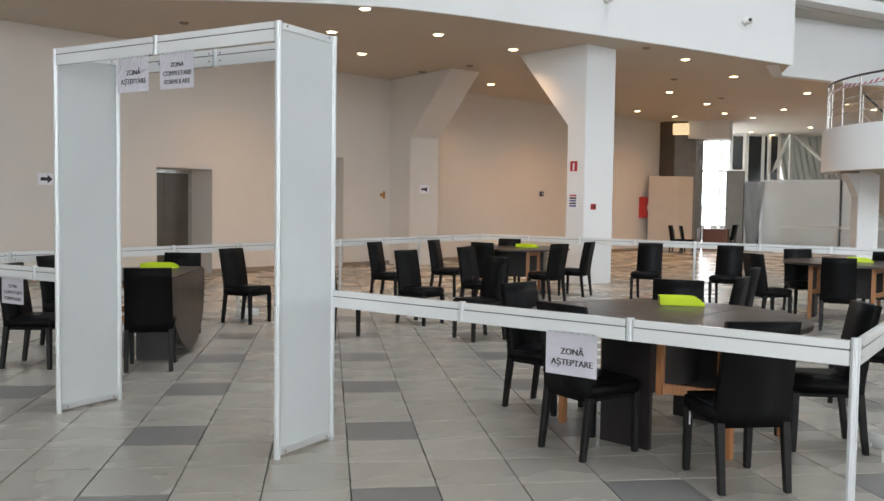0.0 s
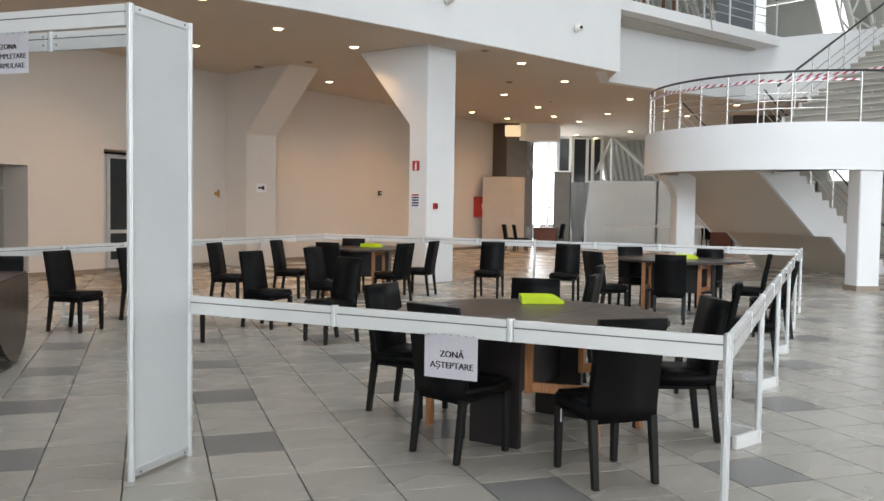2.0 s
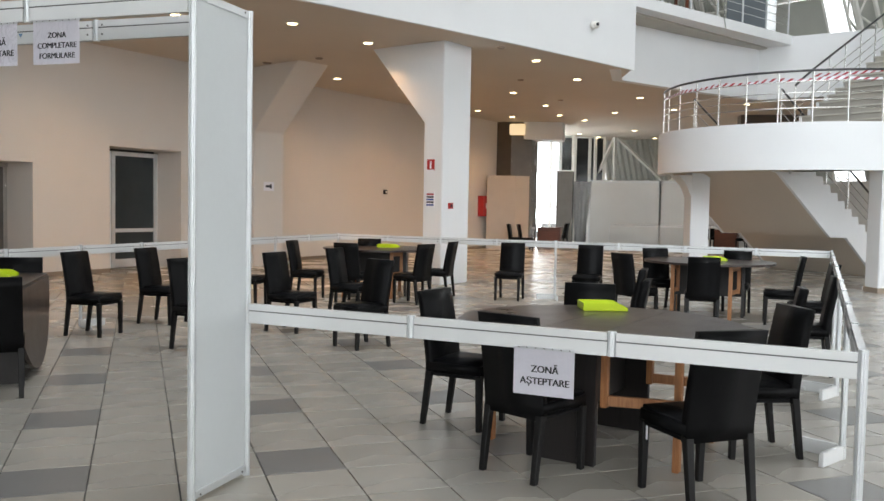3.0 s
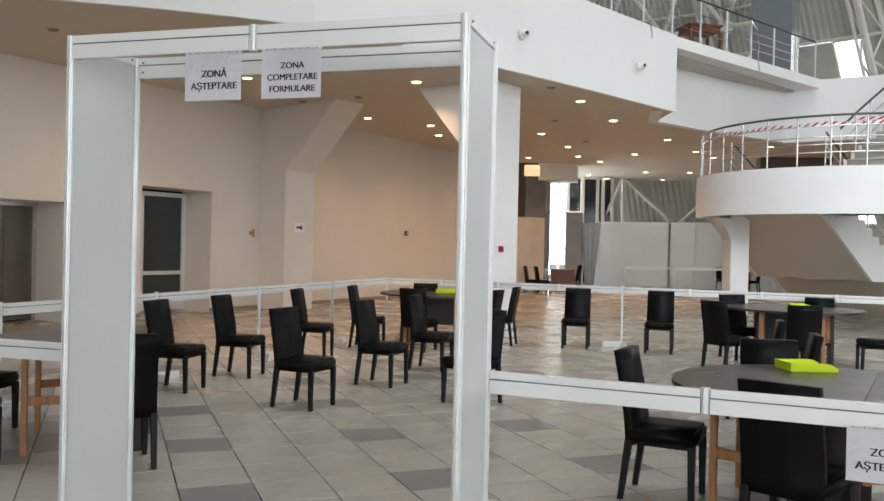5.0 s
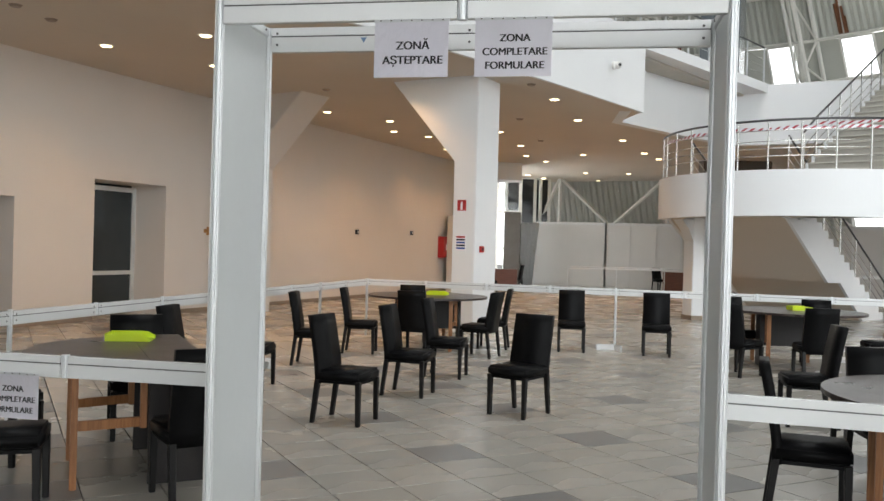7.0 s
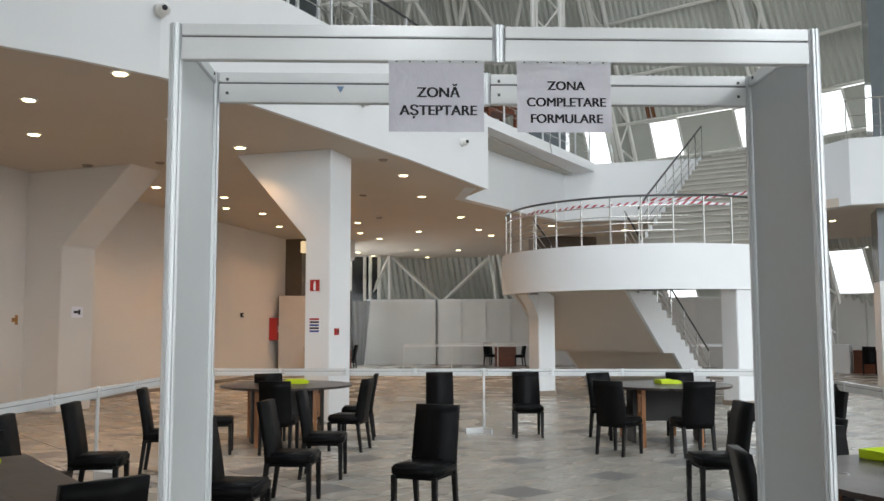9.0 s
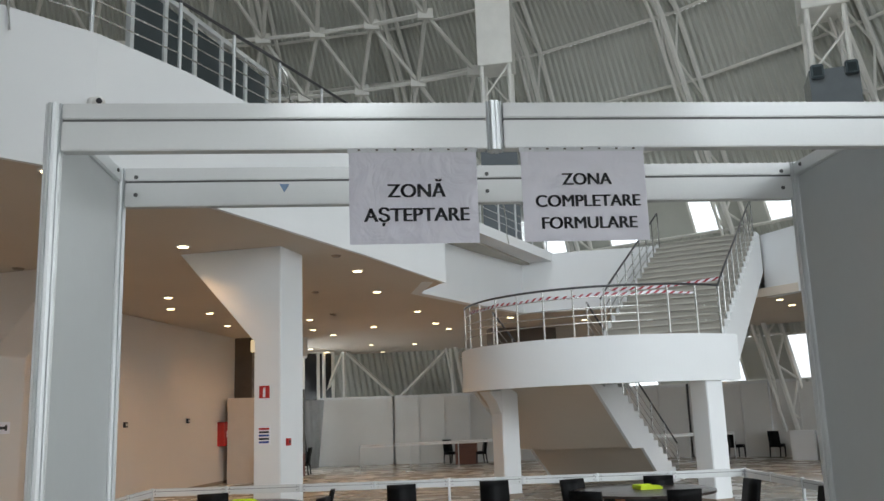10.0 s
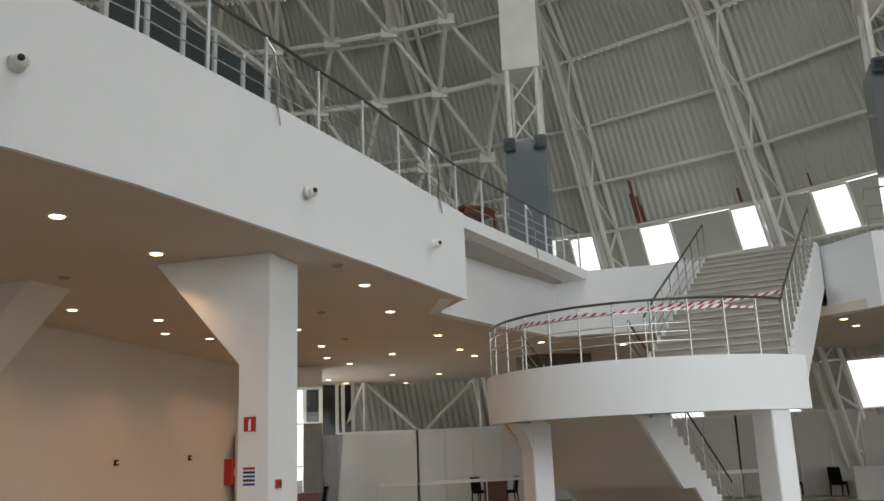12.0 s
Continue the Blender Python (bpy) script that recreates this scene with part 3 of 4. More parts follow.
railing("gallery_railing", ea, "steel railing on the far gallery edge", 1.0, 1, bars=(0.3, 0.6), dark=False)

# ---------------------------------------------------------------- modular barrier and gateway
MOD = 0.99


def post_bm(h, m):
    """An eight-sided grooved upright."""
    bm = bmesh.new()
    r = 0.02
    pts = []
    for k in range(8):
        a = 2 * math.pi * (k + 0.5) / 8
        pts.append((r * math.cos(a), r * math.sin(a)))
        b = 2 * math.pi * (k + 1) / 8
        for off, rr in ((-0.14, 0.95), (-0.09, 0.72), (0.09, 0.72), (0.14, 0.95)):
            pts.append((r * rr * math.cos(b + off), r * rr * math.sin(b + off)))
    prism(pts, 0, h, bm)
    bmesh.ops.transform(bm, matrix=m, verts=bm.verts[:])
    return bm


def beam(parent, a, b, z0, z1, bolts=True, dz=0.0):
    """A grooved horizontal profile between two uprights."""
    a, b = Vector(a), Vector(b)
    d = (b - a).normalized()
    ln = (b - a).length
    m = Matrix(((d.x, -d.y, 0, a.x), (d.y, d.x, 0, a.y), (dz / ln, 0, 1, 0), (0, 0, 0, 1)))
    h = z1 - z0
    g = z0 + h * 0.64
    bm = boxes((0.02, -0.016, z0, ln - 0.02, 0.016, g - 0.003), (0.02, -0.016, g + 0.003, ln - 0.02, 0.016, z1), bevel=0.002, m=m)
    p = part("beam", bm, M_BEAM, parent)
    part("groove", boxes((0.021, -0.013, g - 0.004, ln - 0.021, 0.013, g + 0.004), m=m), M_SLOT, p)
    if bolts:
        for u in (0.05, ln - 0.05):
            for z in (z0 + h * 0.30, z0 + h * 0.76):
                bm = bmesh.new()
                bmesh.ops.create_cone(bm, cap_ends=True, segments=8, radius1=0.007, radius2=0.006, depth=0.036)
                bmesh.ops.transform(bm, matrix=m @ Matrix.Translation((u, 0, z)) @ pose(0, 0, 0, 90), verts=bm.verts[:])
                part("bolt", bm, M_SLOT, p)
    return p


gate = thing("gateway", "white modular exhibition gateway of aluminium uprights and laminate panels", "gateway")
GH = 2.505
for x in (-MOD, MOD):
    for y in (0.0, 0.505):
        part("upright", post_bm(GH, Matrix.Translation((x, y, 0))), M_ALU, gate, "grooved aluminium upright")
    side = part("side_panel", boxes((x - 0.002, 0.02, 0.06, x + 0.002, 0.485, GH - 0.045)), M_PANEL, gate, "pale grey laminate panel")
    for z in (0.02, GH - 0.045):
        part("panel_rail", boxes((x - 0.012, 0.02, z, x + 0.012, 0.485, z + 0.04), bevel=0.003), M_ALU, gate)
    for z, w in ((0.035, 1), (GH - 0.02, 1)):
        for y in (0.06, 0.445):
            bm = bmesh.new()
            bmesh.ops.create_cone(bm, cap_ends=True, segments=8, radius1=0.006, radius2=0.006, depth=0.03)
            bmesh.ops.transform(bm, matrix=Matrix.Translation((x, y, z)) @ pose(0, 0, 0, 0, 90), verts=bm.verts[:])
            part("bolt", bm, M_SLOT, gate)
for y in (0.0, 0.505):
    part("short_upright", post_bm(0.119, Matrix.Translation((0, y, GH - 0.116))), M_ALU, gate, "short aluminium connector")
    for x0, x1 in ((-MOD, 0.0), (0.0, MOD)):
        beam(gate, (x0, y), (x1, y), GH - 0.113, GH - 0.002, bolts=y > 0)

fence = thing("barrier", "waist-high white modular barrier round the waiting area", "barrier")
RZ = 0.955


def foot_bm(m):
    return boxes((-0.02, -0.015, 0, 0.30, 0.015, 0.085), (-0.015, -0.02, 0, 0.015, 0.28, 0.085), (0.25, -0.03, 0.0, 0.30, 0.03, 0.03), bevel=0.003, m=m)


def rail_run(a, b, n, first_post=True, posts_every=2, turn=0, last_post=True, za=0.945, zb=0.945, bolts=True):
    """Beams from a to b with uprights, feet and joints; the top runs from za to zb."""
    a, b = Vector(a), Vector(b)
    top = [za + (zb - za) * i / n for i in range(n + 1)]
    for i in range(n):
        p, q = a.lerp(b, i / n), a.lerp(b, (i + 1) / n)
        beam(fence, p, q, top[i] - 0.105, top[i], bolts, top[i + 1] - top[i])
    for i in range(n + 1):
        p = a.lerp(b, i / n)
        if (i == 0 and not first_post) or (i == n and not last_post):
            continue
        if i % posts_every == 0 or i == n:
            part("upright", post_bm(top[i] + 0.012, Matrix.Translation((*p, 0))), M_ALU, fence)
            if 0 < i < n:
                part("foot", foot_bm(pose(p.x, p.y, 0, 0, 0, turn)), M_BEAM, fence, "white flat stabilising foot")
        else:
            part("joint", post_bm(0.112, Matrix.Translation((*p, top[i] - 0.106))), M_ALU, fence)


CR, CF, CL, CS = (3.97, 0.16), (4.87, 9.93), (-3.30, 10.65), (-3.96, 0.50)
rail_run((MOD, 0.505), CR, 3, False, 9, bolts=False)
rail_run(CR, CF, 10, False, 2, 150)
rail_run(CF, CL, 8, False, 4, 200)
rail_run(CS, CL, 10, True, 2, -30, False)
rail_run((-MOD, 0.505), CS, 3, False, 9, 0, False, bolts=False)


# paper notices in plastic sleeves
def sleeve(name, strength):
    """Paper under wrinkled glossy plastic."""
    m = material(name, (0.83, 0.815, 0.88), 0.5, 0, 0.03, 4, 0.0, 40)
    n, l = m.node_tree.nodes, m.node_tree.links
    wr, bp, b = n.new("ShaderNodeTexNoise"), n.new("ShaderNodeBump"), n["Principled BSDF"]
    wr.inputs["Scale"].default_value, wr.inputs["Detail"].default_value, wr.inputs["Distortion"].default_value = 13, 2.5, 2.2
    l.new(n["Texture Coordinate"].outputs["Object"], wr.inputs["Vector"])
    bp.inputs["Strength"].default_value, bp.inputs["Distance"].default_value = strength, 0.07
    l.new(wr.outputs["Fac"], bp.inputs["Height"])
    l.new(bp.outputs[0], b.inputs["Coat Normal"])
    soft = n.new("ShaderNodeBump")
    soft.inputs["Strength"].default_value, soft.inputs["Distance"].default_value = strength * 0.12, 0.008
    l.new(wr.outputs["Fac"], soft.inputs["Height"])
    l.new(soft.outputs[0], b.inputs["Normal"])
    b.inputs["Coat Weight"].default_value, b.inputs["Coat Roughness"].default_value, b.inputs["Coat IOR"].default_value = 1.0, 0.06, 1.75
    return m


M_SLEEVE_A, M_SLEEVE_B = sleeve("crumpled_plastic_sleeve", 1.0), sleeve("plastic_sleeve", 0.35)
M_CLEAR = material("clear_plastic_edge", (0.74, 0.75, 0.77), 0.12, 0, 0.04, 30, 0.3, 60)


def sheet_mesh(w, h, z1, y, wave, ridge, nx, nz, seed, thick):
    bm = bmesh.new()
    g = {}
    for i in range(nx + 1):
        for k in range(nz + 1):
            px, pz = -w / 2 + w * i / nx, z1 - h * k / nz
            v = wave * noise.noise(Vector((px * 9 + seed, pz * 9, 1)))
            if ridge:
                a = noise.noise(Vector((px * 13 + seed, pz * 19 + px * 9, 4)))
                b = noise.noise(Vector((px * 31 - pz * 17, pz * 37 + seed, 9)))
                v -= ridge * (max(0, 1 - abs(a) * 5) + 0.45 * max(0, 1 - abs(b) * 4))
            g[i, k] = bm.verts.new((px, y + v, pz))
    for i in range(nx):
        for k in range(nz):
            bm.faces.new((g[i, k], g[i, k + 1], g[i + 1, k + 1], g[i + 1, k]))
    if thick:
        bmesh.ops.solidify(bm, geom=bm.faces[:], thickness=thick)
    return bm


def sheet(text, x, y, z1, w=0.29, h=0.212, size=0.04, spacing=1.25, wave=0.0003, ridge=0.0, mat=None, turn=0.0):
    s = thing("paper_sign", "white paper notice in wrinkled clear sleeve taped to the beam", "sign", pose(x, y, 0, 0, 0, turn))
    part("paper", sheet_mesh(w, h, z1, -0.0222, wave, ridge, 32, 24, x * 7, 0.0006), mat or M_SLEEVE_B, s)
    lines = text.split("\n")
    for k, line in enumerate(lines):
        letters(line, size, pose(0.006, -0.0240, z1 - h * 0.565 + size * spacing * ((len(lines) - 1) / 2 - k), 90), M_INK, s)
    part("sleeve_edge", sheet_mesh(w + 0.006, 0.012, z1 + 0.0118, -0.0225, 0.0003, 0.0, 24, 2, x * 5, 0.0005), M_CLEAR, s, "punched clear plastic edge")
    for k in range(7):
        part("punch_hole", boxes((-w * 0.42 + w * 0.14 * k - 0.003, -0.0238, z1 + 0.004, -w * 0.42 + w * 0.14 * k + 0.003, -0.0233, z1 + 0.008)), M_DOOR, s)
    return s


S1, S2 = "ZON\u0102\nA\u0218TEPTARE", "ZONA\nCOMPLETARE\nFORMULARE"
sheet(S1, -0.193, 0.0, 2.381, size=0.0445, ridge=0.0002, mat=M_SLEEVE_A)
sheet(S2, 0.199, 0.0, 2.381, size=0.0395, spacing=1.3)
sheet(S1, 2.672, 0.310, 0.843, size=0.0445, turn=-6.6)
sheet(S2, -2.25, 0.503, 0.843, size=0.0395, spacing=1.3)
st = thing("sticker", "small blue triangular sticker on the gateway beam", "sticker", pose(-0.53, 0.485, 2.44))
bm = bmesh.new()
v0 = [bm.verts.new((x, y, z)) for y in (0.001, 0.003) for x, z in ((-0.014, 0.012), (0.014, 0.012), (0.0, -0.012))]
bm.faces.new(v0[:3]), bm.faces.new(v0[:2:-1])
for k in range(3):
    bm.faces.new((v0[k], v0[(k + 1) % 3], v0[3 + (k + 1) % 3], v0[3 + k]))
part("print", bm, material("faded_blue_print", (0.16, 0.26, 0.42), 0.4), st)


# ---------------------------------------------------------------- chairs
def taper_leg(bm, x, y, lean, z1=0.392, w0=0.0185, w1=0.0235):
    v0 = [bm.verts.new((x + sx * w0, y + sy * w0 + lean, 0)) for sx, sy in ((-1, -1), (1, -1), (1, 1), (-1, 1))]
    v1 = [bm.verts.new((x + sx * w1, y + sy * w1, z1)) for sx, sy in ((-1, -1), (1, -1), (1, 1), (-1, 1))]
    bm.faces.new(v0[::-1]), bm.faces.new(v1)
    for i in range(4):
        bm.faces.new((v0[i], v0[(i + 1) % 4], v1[(i + 1) % 4], v1[i]))
    bmesh.ops.bevel(bm, geom=bm.edges[:], offset=0.004, segments=1, affect="EDGES")


def make_chair():
    """Parsons chair that faces +x, its middle at the origin."""
    c = thing("dining_chair", "black leatherette dining chair with a tall padded back", "chair", group="chairs of the waiting area")
    turn = pose(0, 0, 0, 0, 0, -90)
    bm = boxes((-0.218, -0.215, 0.385, 0.218, 0.225, 0.475), bevel=0.018)
    for v in bm.verts:
        if v.co.z > 0.46:
            v.co.z += 0.018 * max(0, 1 - (v.co.x / 0.215) ** 2)
    bmesh.ops.transform(bm, matrix=turn, verts=bm.verts[:])
    part("seat", bm, M_LEATHER, c, "", True)
    bm = bmesh.new()
    n = 7
    rings = []
    for i in range(n + 1):
        z = 0.36 + (0.955 - 0.36) * i / n
        lean = 0.085 * max(0, (z - 0.45) / 0.5) ** 1.2
        t = 0.030 if i else 0.026
        w = 0.212 - 0.006 * i / n
        rings.append([bm.verts.new((sx * w, -0.19 - lean + sy * t, z)) for sx, sy in ((-1, -1), (1, -1), (1, 1), (-1, 1))])
    for u, w in zip(rings, rings[1:]):
        for k in range(4):
            bm.faces.new((u[k], u[(k + 1) % 4], w[(k + 1) % 4], w[k]))
    bm.faces.new(rings[0][::-1]), bm.faces.new(rings[-1])
    bmesh.ops.bevel(bm, geom=[e for e in bm.edges if e.is_boundary is False and e.calc_face_angle(0) > 0.6], offset=0.012, segments=2, affect="EDGES")
    bmesh.ops.transform(bm, matrix=turn, verts=bm.verts[:])
    part("backrest", bm, M_LEATHER, c, "", True)
    bm = boxes((-0.203, -0.2, 0.362, 0.203, 0.21, 0.39), bevel=0.006)
    bmesh.ops.transform(bm, matrix=turn, verts=bm.verts[:])
    part("seat_frame", bm, M_LEATHER, c)
    for x in (-0.194, 0.194):
        for y, lean in ((-0.195, -0.05), (0.20, 0.004)):
            bm = bmesh.new()
            taper_leg(bm, x, y, lean)
            bmesh.ops.transform(bm, matrix=turn, verts=bm.verts[:])
            part("leg", bm, M_BLACKWOOD, c)
    for o in c.children:
        o.data.transform(Matrix.Scale(0.95, 4))
    return c


CHAIRS = [
    (2.44, 1.21, 64), (3.32, 1.07, 129), (1.77, 2.06, -10), (3.62, 2.09, 203), (2.46, 2.91, -85), (2.56, 3.73, 180), (2.415, 5.03, 180),
    (-1.57, 3.86, -9), (-0.17, 4.65, -117), (-1.35, 5.34, -7), (-1.2, 6.67, -3), (-2.98, 7.05, 8), (-2.75, 8.42, 8), (-3.05, 5.25, 4),
    (-3.14, 4.15, 4), (0.13, 9.85, -87), (1.38, 9.85, -91), (-1.1, 8.65, 165), (-1.05, 9.72, 180), (-1.95, 8.4, 85), (-2.28, 9.65, -75),
    (2.3, 8.14, 45), (3.15, 7.96, 95), (4.14, 8.68, 180), (2.53, 9.61, -60), (3.55, 9.58, -100), (-2.68, 1, 28), (-1.8, 1.5, 134),
    (-3.42, 1.9, 10), (-2.96, 2.87, -55), (3.75, 3.61, 180), (4.14, 5.06, 180), (4.37, 7.22, 185),
]
first = make_chair()
for i, (x, y, h) in enumerate(CHAIRS):
    m = pose(x, y, 0, 0, 0, h)
    if i:
        copy_thing(first, m)
    else:
        first.matrix_basis = m


# ---------------------------------------------------------------- tables
def half_moon(bm, r, cut, z0, z1, sign):
    pts = []
    a0 = math.asin(cut / r)
    for i in range(25):
        a = a0 + (math.pi - 2 * a0) * i / 24
        pts.append((r * math.cos(a), sign * r * math.sin(a)))
    prism(pts if sign > 0 else pts[::-1], z0, z1, bm)


def make_table(folded=False):
    t = thing("round_table", "round dark brown drop-leaf table on slab supports and pine gate legs", "table", group="round tables")
    r, cut = 0.90, 0.18
    bm = bmesh.new()
    e = math.sqrt(r * r - cut * cut)
    pts = [(math.cos(a) * r, math.sin(a) * r) for a in [math.asin(cut / r) * (1 - 2 * i / 8) for i in range(9)]]
    pts = [(x, -y) for x, y in pts]
    prism(pts + [(-x, -y) for x, y in pts], 0.750, 0.780, bm)
    part("tabletop", bm, M_TABLE, t)
    for s in (1, -1):
        bm = bmesh.new()
        half_moon(bm, r, cut + 0.003, 0.750, 0.780, s)
        if folded and s < 0:
            bmesh.ops.transform(bm, matrix=Matrix.Translation((0, -cut, 0.765)) @ pose(0, 0, 0, 86) @ Matrix.Translation((0, cut, -0.765)), verts=bm.verts[:])
        part("leaf", bm, M_TABLE, t)
    for x in (-0.47, 0.47):
        part("slab_support", boxes((x - 0.02, -0.175, 0, x + 0.02, 0.175, 0.749), bevel=0.003), M_SLAB, t, "dark brown slab")
    part("stretcher", boxes((-0.449, -0.012, 0.28, 0.449, 0.012, 0.748)), M_SLAB, t)
    for s in (1, -1):
        for q in (1, -1):
            if folded and s < 0:
                continue
            hx, hy, ox, oy = q * 0.41, s * 0.20, (-0.46 if q < 0 else 0.30), s * 0.60
            g = part("gate_leg", boxes((ox - 0.026, oy - 0.02, 0, ox + 0.026, oy + 0.02, 0.747), bevel=0.004), M_PINE, t, "orange pine gate leg")
            part("hinge_post", boxes((hx - 0.024, hy - 0.02, 0.34, hx + 0.024, hy + 0.02, 0.747), bevel=0.004), M_PINE, g)
            m = pose(hx, hy, 0, 0, 0, math.degrees(math.atan2(oy - hy, ox - hx)))
            ln = math.hypot(ox - hx, oy - hy)
            for z in (0.35, 0.67):
                part("gate_rail", boxes((0.02, -0.014, z, ln - 0.02, 0.014, z + 0.06), bevel=0.003, m=m), M_PINE, g)
    return t


table = make_table()
table.matrix_basis = pose(2.70, 1.88, 0, 0, 0, -103.4)
copy_thing(table, pose(-2.02, 9.5, 0, 0, 0, 15))
copy_thing(table, pose(3.2, 9.25, 0, 0, 0, 0))
tagged(make_table(True), "dark brown drop-leaf table with one leaf hanging down").matrix_basis = pose(-2.315, 2.145, 0, 0, 0, 125.5)


def make_tray():
    t = thing("letter_tray", "lime green plastic letter tray on the table", "letter tray", group="letter trays")
    bm = bmesh.new()
    w, d, h = 0.155, 0.115, 0.055
    prof = [(-w, 0.006, h), (-w + 0.02, 0.006, h), (w - 0.06, 0.006, h * 0.95), (w, 0.006, 0.018)]
    part("base", boxes((-w, -d, 0.0, w, d, 0.005), bevel=0.002), M_LIME, t)
    for s in (-1, 1):
        bm = bmesh.new()
        pts = [(-w, 0.005), (w, 0.005), (w, 0.022), (w - 0.05, 0.05), (w - 0.09, h), (-w, h)]
        sides = [[bm.verts.new((x, s * d + o, z)) for x, z in pts] for o in (-0.002, 0.002)]
        bm.faces.new(sides[0]), bm.faces.new(sides[1][::-1])
        for i in range(6):
            bm.faces.new((sides[0][i], sides[0][(i + 1) % 6], sides[1][(i + 1) % 6], sides[1][i]))
        bmesh.ops.recalc_face_normals(bm, faces=bm.faces[:])
        part("side", bm, M_LIME, t)
    part("back", boxes((-w - 0.002, -d, 0.005, -w + 0.002, d, h), bevel=0.001), M_LIME, t)
    return t


tray = make_tray()
tray.matrix_basis = pose(2.62, 2.55, 0.781, 0, 0, 20)
copy_thing(tray, pose(-2.80, 2.48, 0.781, 0, 0, 20))
copy_thing(tray, pose(-1.9, 9.65, 0.781, 0, 0, 0))
copy_thing(tray, pose(3.28, 9.34, 0.781, 0, 0, 10))

# ---------------------------------------------------------------- downlights
LAMPS = [(-3.71, 7.37), (-3.72, 9.64), (-3.15, 11.55), (-0.47, 14.12), (-0.08, 16.89), (-6.13, 10.64), (-5.755, 15.675), (-4.62, 17.09), (-4.98, 18.95),
         (-4.24, 19.96), (-2.14, 18.94), (-1.88, 21.93), (-4.27, 22.91), (-3.65, 24.94), (-1.96, 24.64), (1.02, 20.59), (-0.11, 24.18), (-1.42, 26.37),
         (1.74, 23.62), (2.28, 25.29), (-0.16, 30.58), (1.49, 30.78), (-2.5, 31.82), (-1.96, 33.48), (0.32, 34.24), (3.82, 22.55), (6.28, 23.65),
         (10.64, 19.9), (11.62, 21.18), (-7.23, 9.09), (-5.3, 8.58)]


def make_lamp():
    l = thing("downlight", "round recessed downlight glowing warm white", "downlight", group="ceiling downlights")
    bm = bmesh.new()
    bmesh.ops.create_cone(bm, cap_ends=True, segments=16, radius1=0.105, radius2=0.12, depth=0.012)
    bmesh.ops.translate(bm, verts=bm.verts[:], vec=(0, 0, -0.007))
    part("trim_ring", bm, M_WHITE, l)
    bm = bmesh.new()
    bmesh.ops.create_cone(bm, cap_ends=True, segments=16, radius1=0.08, radius2=0.085, depth=0.012)
    bmesh.ops.translate(bm, verts=bm.verts[:], vec=(0, 0, -0.016))
    part("bulb", bm, M_LAMP, l)
    return l


dl = make_lamp()
for i, (x, y) in enumerate(LAMPS):
    if i:
        copy_thing(dl, Matrix.Translation((x, y, ZC)))
    else:
        dl.matrix_basis = Matrix.Translation((x, y, ZC))
    if y < 29:
        s = new("downlight_beam", bpy.data.lights.new("downlight_beam", "SPOT"))
        s.data.energy, s.data.color, s.data.spot_size, s.data.spot_blend, s.data.shadow_soft_size = LAMP_W, (1.0, 0.57, 0.27), radians(125), 0.75, 0.08
        s.location = (x, y, ZC - 0.04)


# small dark fittings in the ceiling
for x, y in [(-4.87, 12.93), (-7.1, 19.32), (-1.42, 16.74), (-1.21, 20.74), (-0.81, 12.55), (-6.26, 13.22), (-6.83, 18.8), (-7.14, 6.84), (-7.12, 7.56), (-6.28, 13.19)]:
    v = thing("smoke_detector", "small dark round fitting in the ceiling", "detector", Matrix.Translation((x, y, ZC)), "ceiling fittings")
    bm = bmesh.new()
    bmesh.ops.create_cone(bm, cap_ends=True, segments=12, radius1=0.06, radius2=0.09, depth=0.03)
    bmesh.ops.translate(bm, verts=bm.verts[:], vec=(0, 0, -0.016))
    part("cover", bm, M_SKIRT, v)

# ---------------------------------------------------------------- doors in the niches
lift = tagged(new("door_1"), "brown-grey steel lift door in a deep niche", "door", kind="structure")
bm = bmesh.new()
wall_piece(SA0, (SA0 + SA1) / 2 - 0.004, 0.02, HA, bm, -0.90, -0.86)
part("door_leaf", bm, M_DOOR, lift)
bm = bmesh.new()
wall_piece((SA0 + SA1) / 2 + 0.004, SA1, 0.02, HA, bm, -0.90, -0.86)
part("door_leaf", bm, M_DOOR, lift)
bm = bmesh.new()
wall_piece(SA0, SA0 + 0.08, 0, HA, bm, -0.858, -0.83)
wall_piece(SA1 - 0.08, SA1, 0, HA, bm, -0.858, -0.83)
wall_piece(SA0, SA1, HA - 0.08, HA, bm, -0.828, -0.80)
part("door_frame", bm, M_STEEL, lift)
gd = tagged(new("door_2"), "glazed door with a pale metal frame in a deep niche", "door", kind="structure")
MID = SB0 + 0.62
for a, b in ((SB0 + 0.02, MID), (MID + 0.01, SB1)):
    for s0, s1, z0, z1 in ((a, a + 0.09, 0.02, HB - 0.05), (b - 0.09, b, 0.02, HB - 0.05), (a + 0.09, b - 0.09, 0.02, 0.2), (a + 0.09, b - 0.09, 0.78, 0.86), (a + 0.09, b - 0.09, HB - 0.14, HB - 0.05)):
        bm = bmesh.new()
        wall_piece(s0, s1, z0, z1, bm, -0.84, -0.78)
        part("door_frame", bm, M_ALU, gd)
    bm = bmesh.new()
    wall_piece(a + 0.09, b - 0.09, 0.2, HB - 0.14, bm, -0.82, -0.81)
    part("pane", bm, M_DARK, gd)


